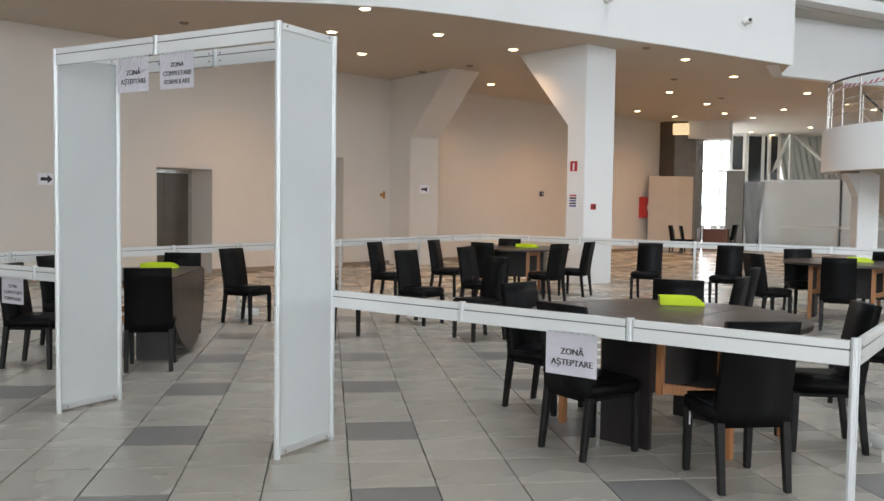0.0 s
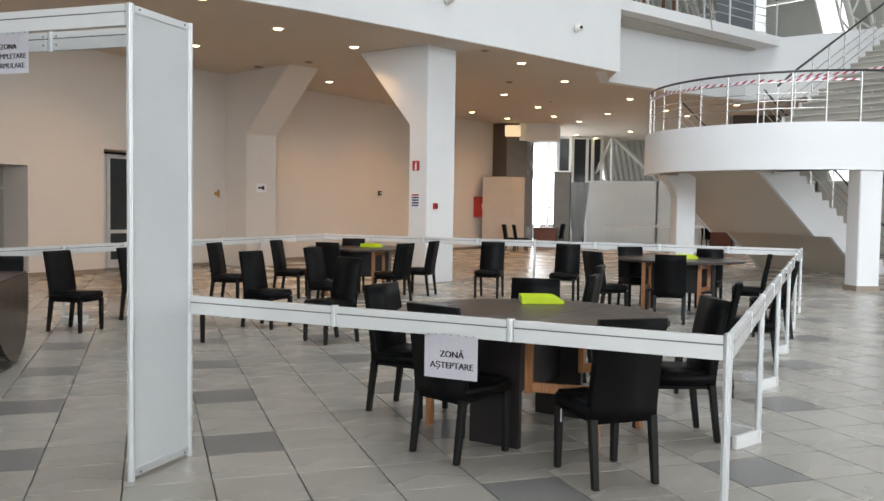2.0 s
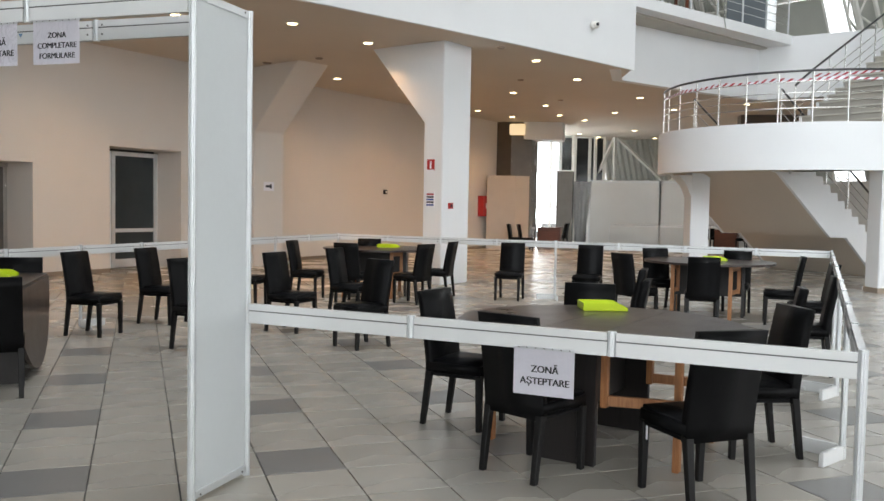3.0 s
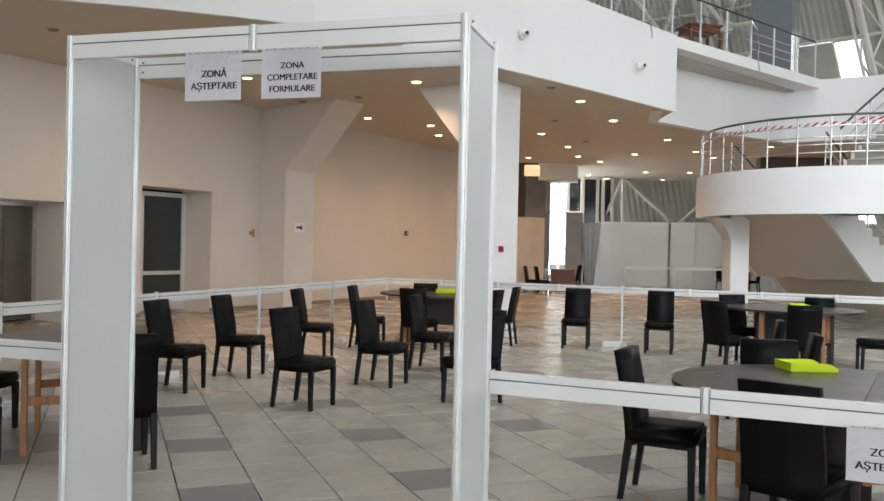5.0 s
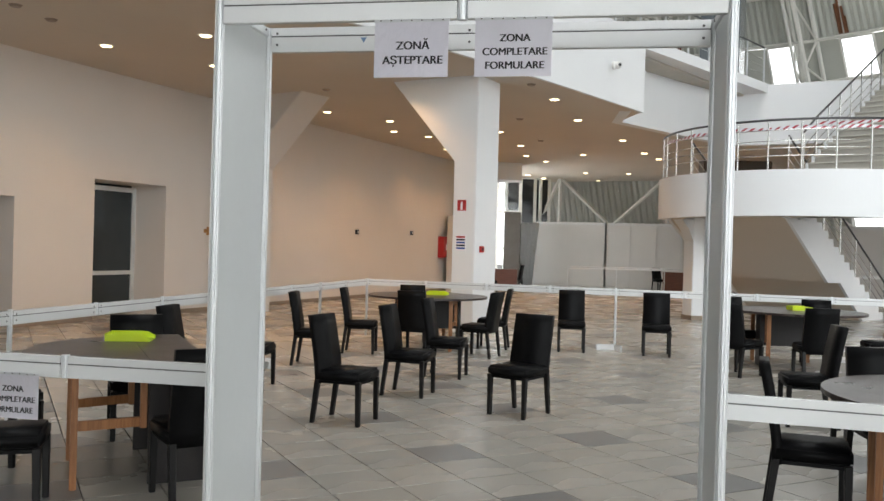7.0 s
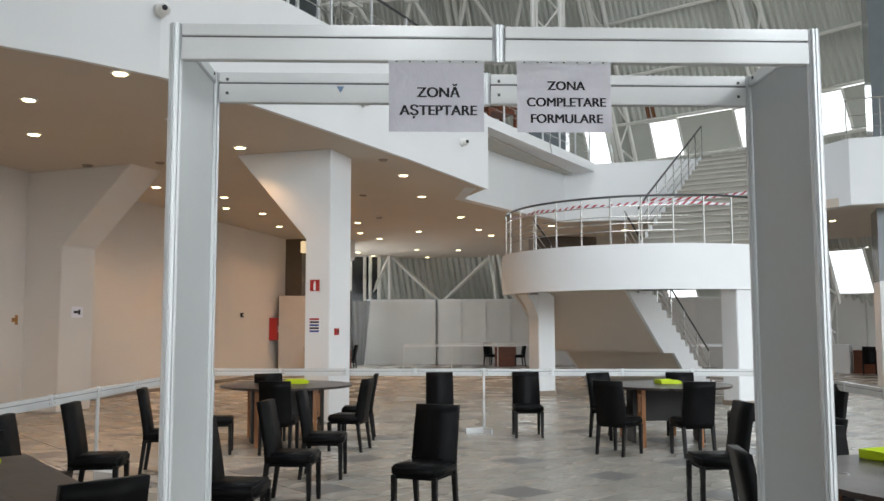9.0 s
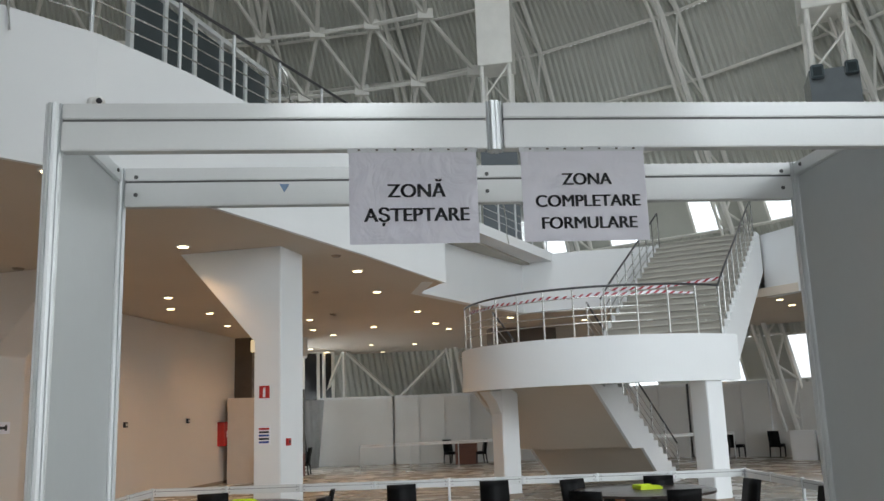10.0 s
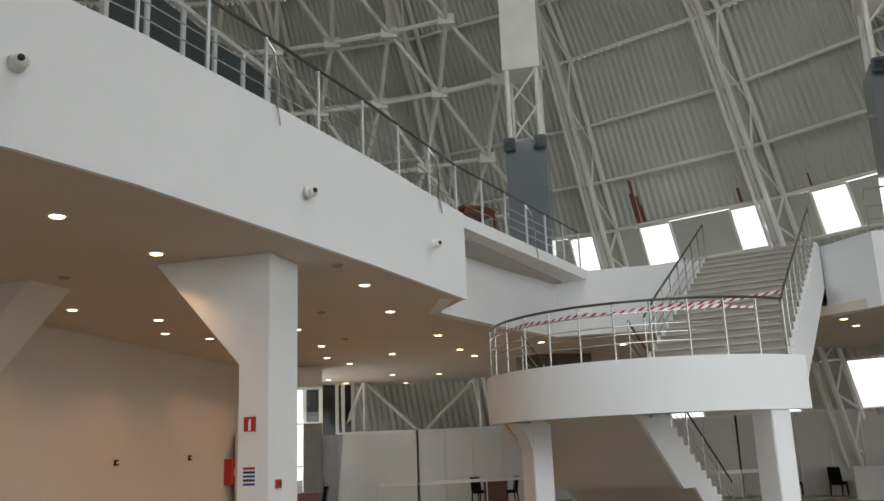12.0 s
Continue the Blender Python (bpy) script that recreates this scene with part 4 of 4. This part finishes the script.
# ---------------------------------------------------------------- signs and small fittings on walls
def plate(name, label, category, centre, along, w, h, mat, out=0.012):
    """A flat plate on an upright face: its middle, the face's direction, width and height."""
    d = Vector(along).normalized()
    m = Matrix(((d.x, d.y, 0, centre[0]), (d.y, -d.x, 0, centre[1]), (0, 0, 1, centre[2]), (0, 0, 0, 1)))
    t = thing(name, label, category, m)
    part("plate", boxes((-w / 2, 0.0, -h / 2, w / 2, out, h / 2)), mat, t)
    return t


LEFTFACE = (-A161[0], -A161[1])
RIGHTFACE = (math.cos(radians(71)), math.sin(radians(71)))


def on_left(u, z):
    p = Vector((-1.65, 11.65)) + Vector(A161) * u
    return p.x, p.y, z


s = plate("fire_sign", "red and white fire extinguisher sign on the column", "sign", on_left(0.27, 2.25), LEFTFACE, 0.17, 0.21, M_RED)
part("pictogram", boxes((-0.02, 0.012, -0.07, 0.02, 0.015, 0.05), (-0.012, 0.012, 0.055, 0.02, 0.015, 0.075)), M_PAPER, s)
part("margin", boxes((-0.085, 0.012, -0.105, 0.085, 0.014, -0.085)), M_PAPER, s)
s = plate("safety_notice", "printed safety notice with blue and red blocks on the column", "notice", on_left(0.27, 1.60), LEFTFACE, 0.2, 0.28, M_PAPER)
for k in range(5):
    part("text_bar", boxes((-0.085, 0.012, 0.085 - 0.05 * k, 0.085, 0.0135, 0.115 - 0.05 * k)), (M_RED, M_INK, M_BLUE, M_INK, M_BLUE)[k], s)
p = Vector((-1.65, 11.65)) + Vector(RIGHTFACE) * 0.25
s = plate("fire_call_point", "small red fire call point on the column", "call point", (p.x, p.y, 1.49), RIGHTFACE, 0.11, 0.11, M_RED, 0.04)
part("button", boxes((-0.025, 0.04, -0.025, 0.025, 0.044, 0.025)), M_INK, s)


def on_wall(s_, z, out=0.002):
    x, y = wall_at(s_, out)
    return x, y, z


s = plate("arrow_sign", "white paper sign with a black arrow on the wall", "sign", on_wall(wall_s(-9.65, 5.94), 1.85), WD, 0.30, 0.21, M_PAPER, 0.004)
bm = bmesh.new()
pts = [(-0.1, -0.03), (0.02, -0.03), (0.02, -0.075), (0.11, 0.0), (0.02, 0.075), (0.02, 0.03), (-0.1, 0.03)]
sd = [[bm.verts.new((x, y_, z)) for x, z in pts] for y_ in (0.004, 0.006)]
bm.faces.new(sd[0]), bm.faces.new(sd[1][::-1])
for i in range(7):
    bm.faces.new((sd[0][i], sd[0][(i + 1) % 7], sd[1][(i + 1) % 7], sd[1][i]))
part("arrow", bm, M_INK, s)
PIL = Vector((-7.85, 14.11)) + Vector((0.917, -0.40)).normalized() * 1.07
PD = Vector((0.40, 0.92)).normalized()
s = plate("arrow_sign", "white paper sign with a black arrow on the pilaster", "sign", (*(PIL + PD * 0.42), 1.86), PD, 0.29, 0.21, M_PAPER, 0.004)
part("arrow", boxes((-0.09, 0.004, -0.025, 0.03, 0.006, 0.025), (0.03, 0.004, -0.05, 0.08, 0.006, 0.05)), M_INK, s)
for sx, sy, z in ((-6.25, 20.03, 1.86), (-5.43, 23.4, 1.92)):
    s = plate("wall_socket", "small dark wall-mounted sensor", "sensor", on_wall(wall_s(sx, sy), z), WD, 0.13, 0.13, M_INK, 0.05)
    part("cover", boxes((-0.03, 0.05, -0.03, 0.03, 0.06, 0.03)), M_CAMERA, s)
s = plate("wall_stain", "torn brown patch on the cream wall", "stain", on_wall(wall_s(-7.75, 13.83), 1.70), WD, 0.05, 0.05, M_STUB, 0.003)
part("patch", boxes((-0.11, 0.003, -0.03, 0.06, 0.005, 0.05), (-0.02, 0.003, -0.08, 0.06, 0.0055, 0.10)), M_STUB, s)
x, y = wall_at(wall_s(-4.87, 25.73), 0.0)
s = plate("fire_hose_cabinet", "red steel fire hose cabinet on the wall", "fire cabinet", (x, y, 1.5), WD, 0.58, 0.72, M_RED, 0.22)
part("emblem", boxes((-0.1, 0.22, -0.1, 0.1, 0.223, 0.1)), M_PAPER, s)


def wall_camera(x, y, z, face):
    c = thing("security_camera", "white dome security camera on the gallery edge", "camera", pose(x, y, z, 0, 0, face), "security cameras")
    bm = bmesh.new()
    bmesh.ops.create_cone(bm, cap_ends=True, segments=14, radius1=0.09, radius2=0.07, depth=0.06)
    bmesh.ops.transform(bm, matrix=Matrix.Translation((0.03, 0, 0)) @ pose(0, 0, 0, 0, 90), verts=bm.verts[:])
    part("mount", bm, M_CAMERA, c, "", True)
    bm = bmesh.new()
    bmesh.ops.create_uvsphere(bm, u_segments=14, v_segments=8, radius=0.075)
    bmesh.ops.translate(bm, verts=bm.verts[:], vec=(0.09, 0, 0))
    part("housing", bm, M_CAMERA, c, "", True)
    bm = bmesh.new()
    bmesh.ops.create_uvsphere(bm, u_segments=10, v_segments=6, radius=0.035)
    bmesh.ops.translate(bm, verts=bm.verts[:], vec=(0.145, -0.03, 0.0))
    part("lens", bm, M_INK, c, "", True)


wall_camera(-3.29, 7.44, 5.33, -40)
wall_camera(-1.09, 11.06, 5.2, -28)
wall_camera(0.68, 14.17, 5.22, -28)

# ---------------------------------------------------------------- far end: block, glazing, partitions
P = Vector
bm = prism([(-4.9, 26.8), (-4.05, 26.55), (-4.0, 28.2), (-4.9, 28.4)], 0, ZC - 0.004)
setting("clad_block", bm, M_BROWN, "brown glossy clad block reaching the ceiling", "wall")
bm = prism([(-4.046, 26.55), (-3.42, 27.05), (-3.42, 28.1), (-3.996, 28.1)], 0, ZC - 0.004)
setting("clad_block_side", bm, M_GREYCLAD, "grey glossy clad side of the brown block", "wall")
bm = prism([(-3.62, 26.62), (-2.3, 27.0), (-2.4, 28.0), (-3.41, 27.9), (-3.41, 26.95)], 3.92, ZC - 0.004)
setting("bulkhead", bm, M_WHITE, "white boxed bulkhead under the ceiling beside the lamp", "bulkhead")
bm = prism([(-4.66, 25.6), (-3.66, 25.78), (-3.28, 26.2), (-3.4, 26.5), (-4.55, 26.5)], 0, 2.58)
tagged(part("board_booth", bm, M_BEIGE, None), "beige board booth standing before the brown block", "booth")
sh = thing("wall_lamp", "glowing yellow fabric box lamp on the brown block", "lamp", pose(-3.8, 26.35, 4.05, 0, 0, 12))
part("shade", boxes((-0.27, -0.1, 0.0, 0.27, 0.1, 0.38), bevel=0.02), M_SHADE, sh)


M_DARKPANE = material("dark_window_pane", (0.03, 0.033, 0.036), 0.08, 0, 0.1, 2, 0)


def glazing(name, a, b, h, n, rows, label, clear=99):
    """A framed glass wall between two plan points."""
    a, b = P(a), P(b)
    g = tagged(new(name), label, "window", kind="structure")
    d = (b - a).normalized()
    ln = (b - a).length
    m = Matrix(((d.x, -d.y, 0, a.x), (d.y, d.x, 0, a.y), (0, 0, 1, 0), (0, 0, 0, 1)))
    for i in range(n + 1):
        u = ln * i / n
        part("mullion", boxes((u - 0.06, -0.08, 0, u + 0.06, 0.08, h), m=m), M_TRUSS, g)
    for k in range(rows + 1):
        z = h * k / rows
        part("transom", boxes((0.06, -0.05, max(0, z - 0.05), ln - 0.06, 0.05, min(h, z + 0.05)), m=m), M_TRUSS, g)
    for i in range(n):
        part("pane", boxes((ln * i / n + 0.06, -0.006, 0.05, ln * (i + 1) / n - 0.06, 0.006, h - 0.05), m=m), M_GLASS if i < clear else M_DARKPANE, g).visible_shadow = False


glazing("window_front", (-6.56, 32.14), (-2.86, 32.55), ZC, 4, 3, "tall bright glazed wall with white mullions")
bm = prism([(-3.42, 31.96), (-2.78, 32.14), (-2.77, 32.32), (-3.41, 32.15)], 0, 3.02)
setting("service_door", bm, M_DOOR, "grey metal service panel beside the glazing", "door")
glazing("window_side", (-3.52, 33.14), (-1.75, 33.83), ZC, 3, 2, "dark framed windows above the partitions", 0)
tarp = thing("tarpaulin", "white plastic tarpaulin hanging beside the partition", "tarpaulin")
bm = bmesh.new()
n = 14
lo, hi = [], []
for i in range(n + 1):
    f = i / n
    w = 0.06 * math.sin(i * 1.7)
    hi.append(bm.verts.new((-2.93 + 0.9 * f, 32.3 + 0.2 * f + w * 0.4, 2.6)))
    lo.append(bm.verts.new((-2.6 + 0.34 * f, 32.2 + 0.2 * f + w, 0.02)))
for i in range(n):
    bm.faces.new((lo[i], lo[i + 1], hi[i + 1], hi[i]))
bmesh.ops.solidify(bm, geom=bm.faces[:], thickness=0.01)
part("sheet", bm, M_TARP, tarp, "", True)


def partition(a, b, n, h, every=3):
    """Modular panels with uprights and a top beam."""
    a, b = P(a), P(b)
    t = thing("partition_wall", "white modular partition wall of laminate panels", "partition")
    d = (b - a).normalized()
    for i in range(n):
        p, q = a.lerp(b, i / n), a.lerp(b, (i + 1) / n)
        part("panel", strip([tuple(p + d * 0.02), tuple(q - d * 0.02)], 0.0, h - 0.08, 0.02), M_PART, t)
        part("beam", strip([tuple(p + d * 0.025), tuple(q - d * 0.025)], h - 0.078, h + 0.03, 0.06), M_BEAM, t)
    for i in range(n + 1):
        p = a.lerp(b, i / n)
        part("upright", boxes((-0.025, -0.035, 0, 0.025, 0.035, h + 0.02), m=pose(p.x, p.y, 0)), M_BEAM if i % every == 0 else M_PART, t)


M_PART = material("grey_partition_panel", (0.62, 0.61, 0.59), 0.5, 0, 0.05, 0.8, 0.01, 30, per_object=0.06)
partition((-2.25, 33.46), (0.69, 33.28), 1, 2.67)
partition((0.69, 33.28), (6.76, 32.35), 6, 2.67)
partition((6.76, 32.35), (11.75, 30.15), 5, 2.67)
partition((11.75, 30.15), (16.33, 26.28), 6, 2.67)
# steel bracing before the sheet wall
br = thing("steel_bracing", "pale diagonal steel bracing before the corrugated wall", "bracing")
for a, b in (((-2.1, 33.82, 0), (-2.1, 33.56, 4.7)), ((-1.26, 33.86, 0), (-1.27, 33.58, 4.7)), ((-1.26, 33.77, 4.6), (0.8, 33.81, 2.64)), ((1, 33.81, 2.64), (3.12, 33.63, 4.65)),
             ((3.28, 33.8, 0), (3.12, 33.45, 4.7)), ((-2.1, 33.82, 2.75), (-1.27, 33.68, 4.6))):
    d = Vector(b) - Vector(a)
    part("brace", tubes([(a, b)], 0.075, 4), M_TRUSS, br)
for a, b, n in (((-0.62, 27.57), (4.51, 29.25), 3), ((8.85, 26.78), (12.15, 27.2), 2)):
    bar = thing("far_barrier", "waist-high white barrier at the far end", "barrier")
    a, b = P(a), P(b)
    for i in range(n):
        beam(bar, a.lerp(b, i / n), a.lerp(b, (i + 1) / n), RZ - 0.10, RZ, False)
    for i in range(n + 1):
        p = a.lerp(b, i / n)
        part("upright", post_bm(RZ, Matrix.Translation((*p, 0))), M_BEAM, bar)
        part("foot", boxes((-0.2, -0.03, 0, 0.2, 0.03, 0.03), m=pose(p.x, p.y, 0, 0, 0, 20)), M_BEAM, bar)


def desk(x, y, rz, w=1.2, label="red-brown wooden desk with panel sides", name="desk", mat=None, h=0.76, d=0.6):
    t = thing(name, label, "desk", pose(x, y, 0, 0, 0, rz))
    mat = mat or M_REDWOOD
    part("top", boxes((-w / 2, -d / 2, h - 0.03, w / 2, d / 2, h), bevel=0.004), mat, t)
    part("front_panel", boxes((-w / 2 + 0.03, -d / 2 + 0.03, 0.0, w / 2 - 0.03, -d / 2 + 0.05, h - 0.03)), mat, t)
    for sx in (-1, 1):
        part("side_panel", boxes((sx * (w / 2 - 0.015) - 0.013, -d / 2 + 0.052, 0, sx * (w / 2 - 0.015) + 0.013, d / 2 - 0.02, h - 0.03)), mat, t)
    return t


desk(3.39, 31.52, -8, 0.85)
desk(-2.89, 28.07, 5, 0.85)
desk(14.85, 25.31, -40, 1.1, "dark wooden desk by the partition")
desk(13.97, 25.88, -40, 0.8, "white boxy reception cabinet on the floor", "cabinet", M_WHITE, 0.95, 0.5)
for x, y, h in ((-3.45, 25.05, 0), (-3.08, 24.97, 25), (-2.58, 28.65, 170), (2.85, 32.08, -60), (3.89, 31.42, 190), (12.88, 28.73, 10), (14.02, 27.96, 40), (14.44, 24.78, 60), (15.6, 25.32, 150)):
    copy_thing(first, pose(x, y, 0, 0, 0, h))


# ---------------------------------------------------------------- lattice masts with glazed feet
def mast(x, y, rz, w, z_glass0, z_glass1, label, z_foot=0.0):
    t = thing("lattice_mast", label, "mast", pose(x, y, 0, 0, 0, rz))
    k = w / 2
    part("foot_cladding", boxes((-k, -k, z_foot, k, k, z_glass0), bevel=0.01), M_WHITE, t, "white cladding")
    c = part("glass_cladding", boxes((-k + 0.01, -k + 0.01, z_glass0 + 0.002, k - 0.01, k - 0.01, z_glass1)), M_GREYGLASS, t, "grey reflective glass cladding")
    for sx in (-1, 1):
        for sy in (-1, 1):
            part("chord", tubes([(Vector((sx * k * 0.75, sy * k * 0.75, z_glass1)), Vector((sx * k * 0.75, sy * k * 0.75, 16.5)))], 0.07), M_TRUSS, t)
    zs = [z_glass1 + i * 1.1 for i in range(7)]
    for a, b in zip(zs, zs[1:]):
        for sx, sy, ex, ey in ((-1, -1, 1, -1), (1, -1, 1, 1), (1, 1, -1, 1), (-1, 1, -1, -1)):
            q = k * 0.75
            part("lacing", tubes([(Vector((sx * q, sy * q, a)), Vector((ex * q, ey * q, b)))], 0.035, 5), M_TRUSS, t)
    part("head_box", boxes((-k * 0.95, -k * 0.95, 12.3, k * 0.95, k * 0.95, 14.9), bevel=0.02), M_TRUSS, t, "white sheet box")
    for sx in (-1, 1):
        f = part("floodlight", boxes((sx * 0.42 - 0.16, -k - 0.16, z_glass1 - 0.28, sx * 0.42 + 0.16, -k + 0.02, z_glass1 + 0.1), bevel=0.03), M_FLOOD, t, "dark floodlight")
        part("lens", boxes((sx * 0.42 - 0.11, -k - 0.165, z_glass1 - 0.22, sx * 0.42 + 0.11, -k - 0.161, z_glass1 + 0.02)), M_DARK, f)


M_FLOOD = material("floodlight_housing", (0.05, 0.07, 0.08), 0.4, 0.3)
mast(3.86, 22.95, -16, 1.12, 6.5, 10.1, "white lattice mast with grey glass cladding on the gallery", 6.16)
mast(12.33, 19.03, -22, 1.25, 2.7, 10.5, "white lattice mast with grey glass cladding beyond the stairs")
s = plate("hose_box", "red fire hose box on the mast", "fire cabinet", (12.88, 18.04, 7.5), (0.93, -0.37), 0.45, 0.9, M_RED, 0.2)
part("emblem", boxes((-0.1, 0.2, -0.1, 0.1, 0.203, 0.1)), M_PAPER, s)

# ---------------------------------------------------------------- on the gallery
g = thing("glazed_partition", "dark glazed partition with pale frames on the gallery", "partition", pose(-3.4, 14.53, ZU - 0.04, 0, 0, 68))
for i in range(6):
    u = -2.4 + i * 0.96
    part("frame", boxes((u - 0.05, -0.05, 0, u + 0.05, 0.05, 3.4)), M_ALU, g)
    if i < 5:
        part("pane", boxes((u + 0.05, -0.01, 0.05, u + 0.91, 0.01, 3.3)), M_DARK, g)
part("head_frame", boxes((-2.45, -0.05, 3.4, 2.45, 0.05, 3.5)), M_ALU, g)
wt = thing("wooden_table", "dark orange wooden table on the gallery", "table", pose(1.79, 18.64, 6.16, 0, 0, 30))
part("top", boxes((-0.45, -0.35, 0.86, 0.45, 0.35, 0.91), bevel=0.006), M_REDWOOD, wt)
part("apron", boxes((-0.4, -0.3, 0.74, 0.4, 0.3, 0.858)), M_REDWOOD, wt)
for sx in (-1, 1):
    for sy in (-1, 1):
        part("leg", boxes((sx * 0.4 - 0.03, sy * 0.3 - 0.03, 0, sx * 0.4 + 0.03, sy * 0.3 + 0.03, 0.738)), M_REDWOOD, wt)
# rust run down from the window heads
rust = thing("rust_stain", "streaks of rust on the roof sheets", "stain")
for k, a in enumerate((53.2, 53.0, 52.8, 52.6, 45.7, 41.0)):
    h = (0.9, 1.3, 0.8, 0.5, 0.4, 0.35)[k]
    p, q = ring(a, 27.03, 9.18), ring(a, 27.03 - h * 0.62, 9.18 + h)
    part("streak", tubes([(p, q)], 0.05, 4), M_RUST, rust)

# paper tag on a chair leg
tag = thing("paper_tag", "torn white paper label on a chair leg", "tag", pose(3.04, 1.08, 0.27, 0, 0, 129))
part("label", boxes((-0.03, -0.026, 0.0, 0.03, -0.024, 0.08)), M_PAPER, tag)

# ---------------------------------------------------------------- tiled floor
floor = tagged(new("floor", mesh_of("floor", boxes((-0.1, -0.1, -0.011, 0.1, 0.1, -0.009)), M_GROUT)), "pale beige floor tiles with scattered grey tiles", "floor", kind="structure")
TS, TA, TO = 0.454, radians(38.0), Vector((-0.779, 1.087))
TU, TV = Vector((math.cos(TA), math.sin(TA))), Vector((-math.sin(TA), math.cos(TA)))
hw = TS / 2 - 0.004


def tile_mesh(name, mat):
    bm = bmesh.new()
    lo = [bm.verts.new((sx * hw, sy * hw, -0.011)) for sx, sy in ((-1, -1), (1, -1), (1, 1), (-1, 1))]
    mid = [bm.verts.new((sx * hw, sy * hw, -0.0015)) for sx, sy in ((-1, -1), (1, -1), (1, 1), (-1, 1))]
    hi = [bm.verts.new((sx * (hw - 0.002), sy * (hw - 0.002), 0)) for sx, sy in ((-1, -1), (1, -1), (1, 1), (-1, 1))]
    for u, w in ((lo, mid), (mid, hi)):
        for k in range(4):
            bm.faces.new((u[k], u[(k + 1) % 4], w[(k + 1) % 4], w[k]))
    bm.faces.new(hi)
    return mesh_of(name, bm, mat)


T_LIGHT, T_DARK = tile_mesh("tile", M_TILE), tile_mesh("grey_tile", M_DTILE)
far = {M_TILE_S: [[], []], M_DTILE_S: [[], []]}
cells = []
for i in range(-70, 71):
    for j in range(-40, 90):
        p = TO + TU * (TS * i) + TV * (TS * j)
        if not (-11.5 < p.x < 19 and -9 < p.y < 38):
            continue
        cells.append((p, i % 3 == 0 and j % 3 == 0))
near = sorted((c for c in cells if -1.6 < c[0].x < 4.6 and -0.6 < c[0].y < 9), key=lambda c: (c[0] - Vector((1.6, 1.6))).length)[:300]
chosen = {(round(p.x, 3), round(p.y, 3)) for p, _ in near}
for p, dark in cells:
    if (round(p.x, 3), round(p.y, 3)) in chosen:
        o = new("tile", T_DARK if dark else T_LIGHT)
        o.parent = floor
        o.matrix_basis = pose(p.x, p.y, 0, 0, 0, 38.0)
    else:
        vs, fs = far[M_DTILE_S if dark else M_TILE_S]
        k = len(vs)
        for q, z in ((hw, -0.011), (hw, -0.0015), (hw - 0.002, 0.0)):
            for sx, sy in ((-1, -1), (1, -1), (1, 1), (-1, 1)):
                w = p + TU * (sx * q) + TV * (sy * q)
                vs.append((w.x, w.y, z))
        for b in (0, 4):
            for n in range(4):
                fs.append((k + b + n, k + b + (n + 1) % 4, k + b + 4 + (n + 1) % 4, k + b + 4 + n))
        fs.append((k + 8, k + 9, k + 10, k + 11))
for mat, (vs, fs) in far.items():
    me = bpy.data.meshes.new("far_tiles")
    me.from_pydata(vs, [], fs)
    me.materials.append(mat)
    o = new("far_tiles", me)
    o.parent = floor
    tagged(o, kind="stuff")
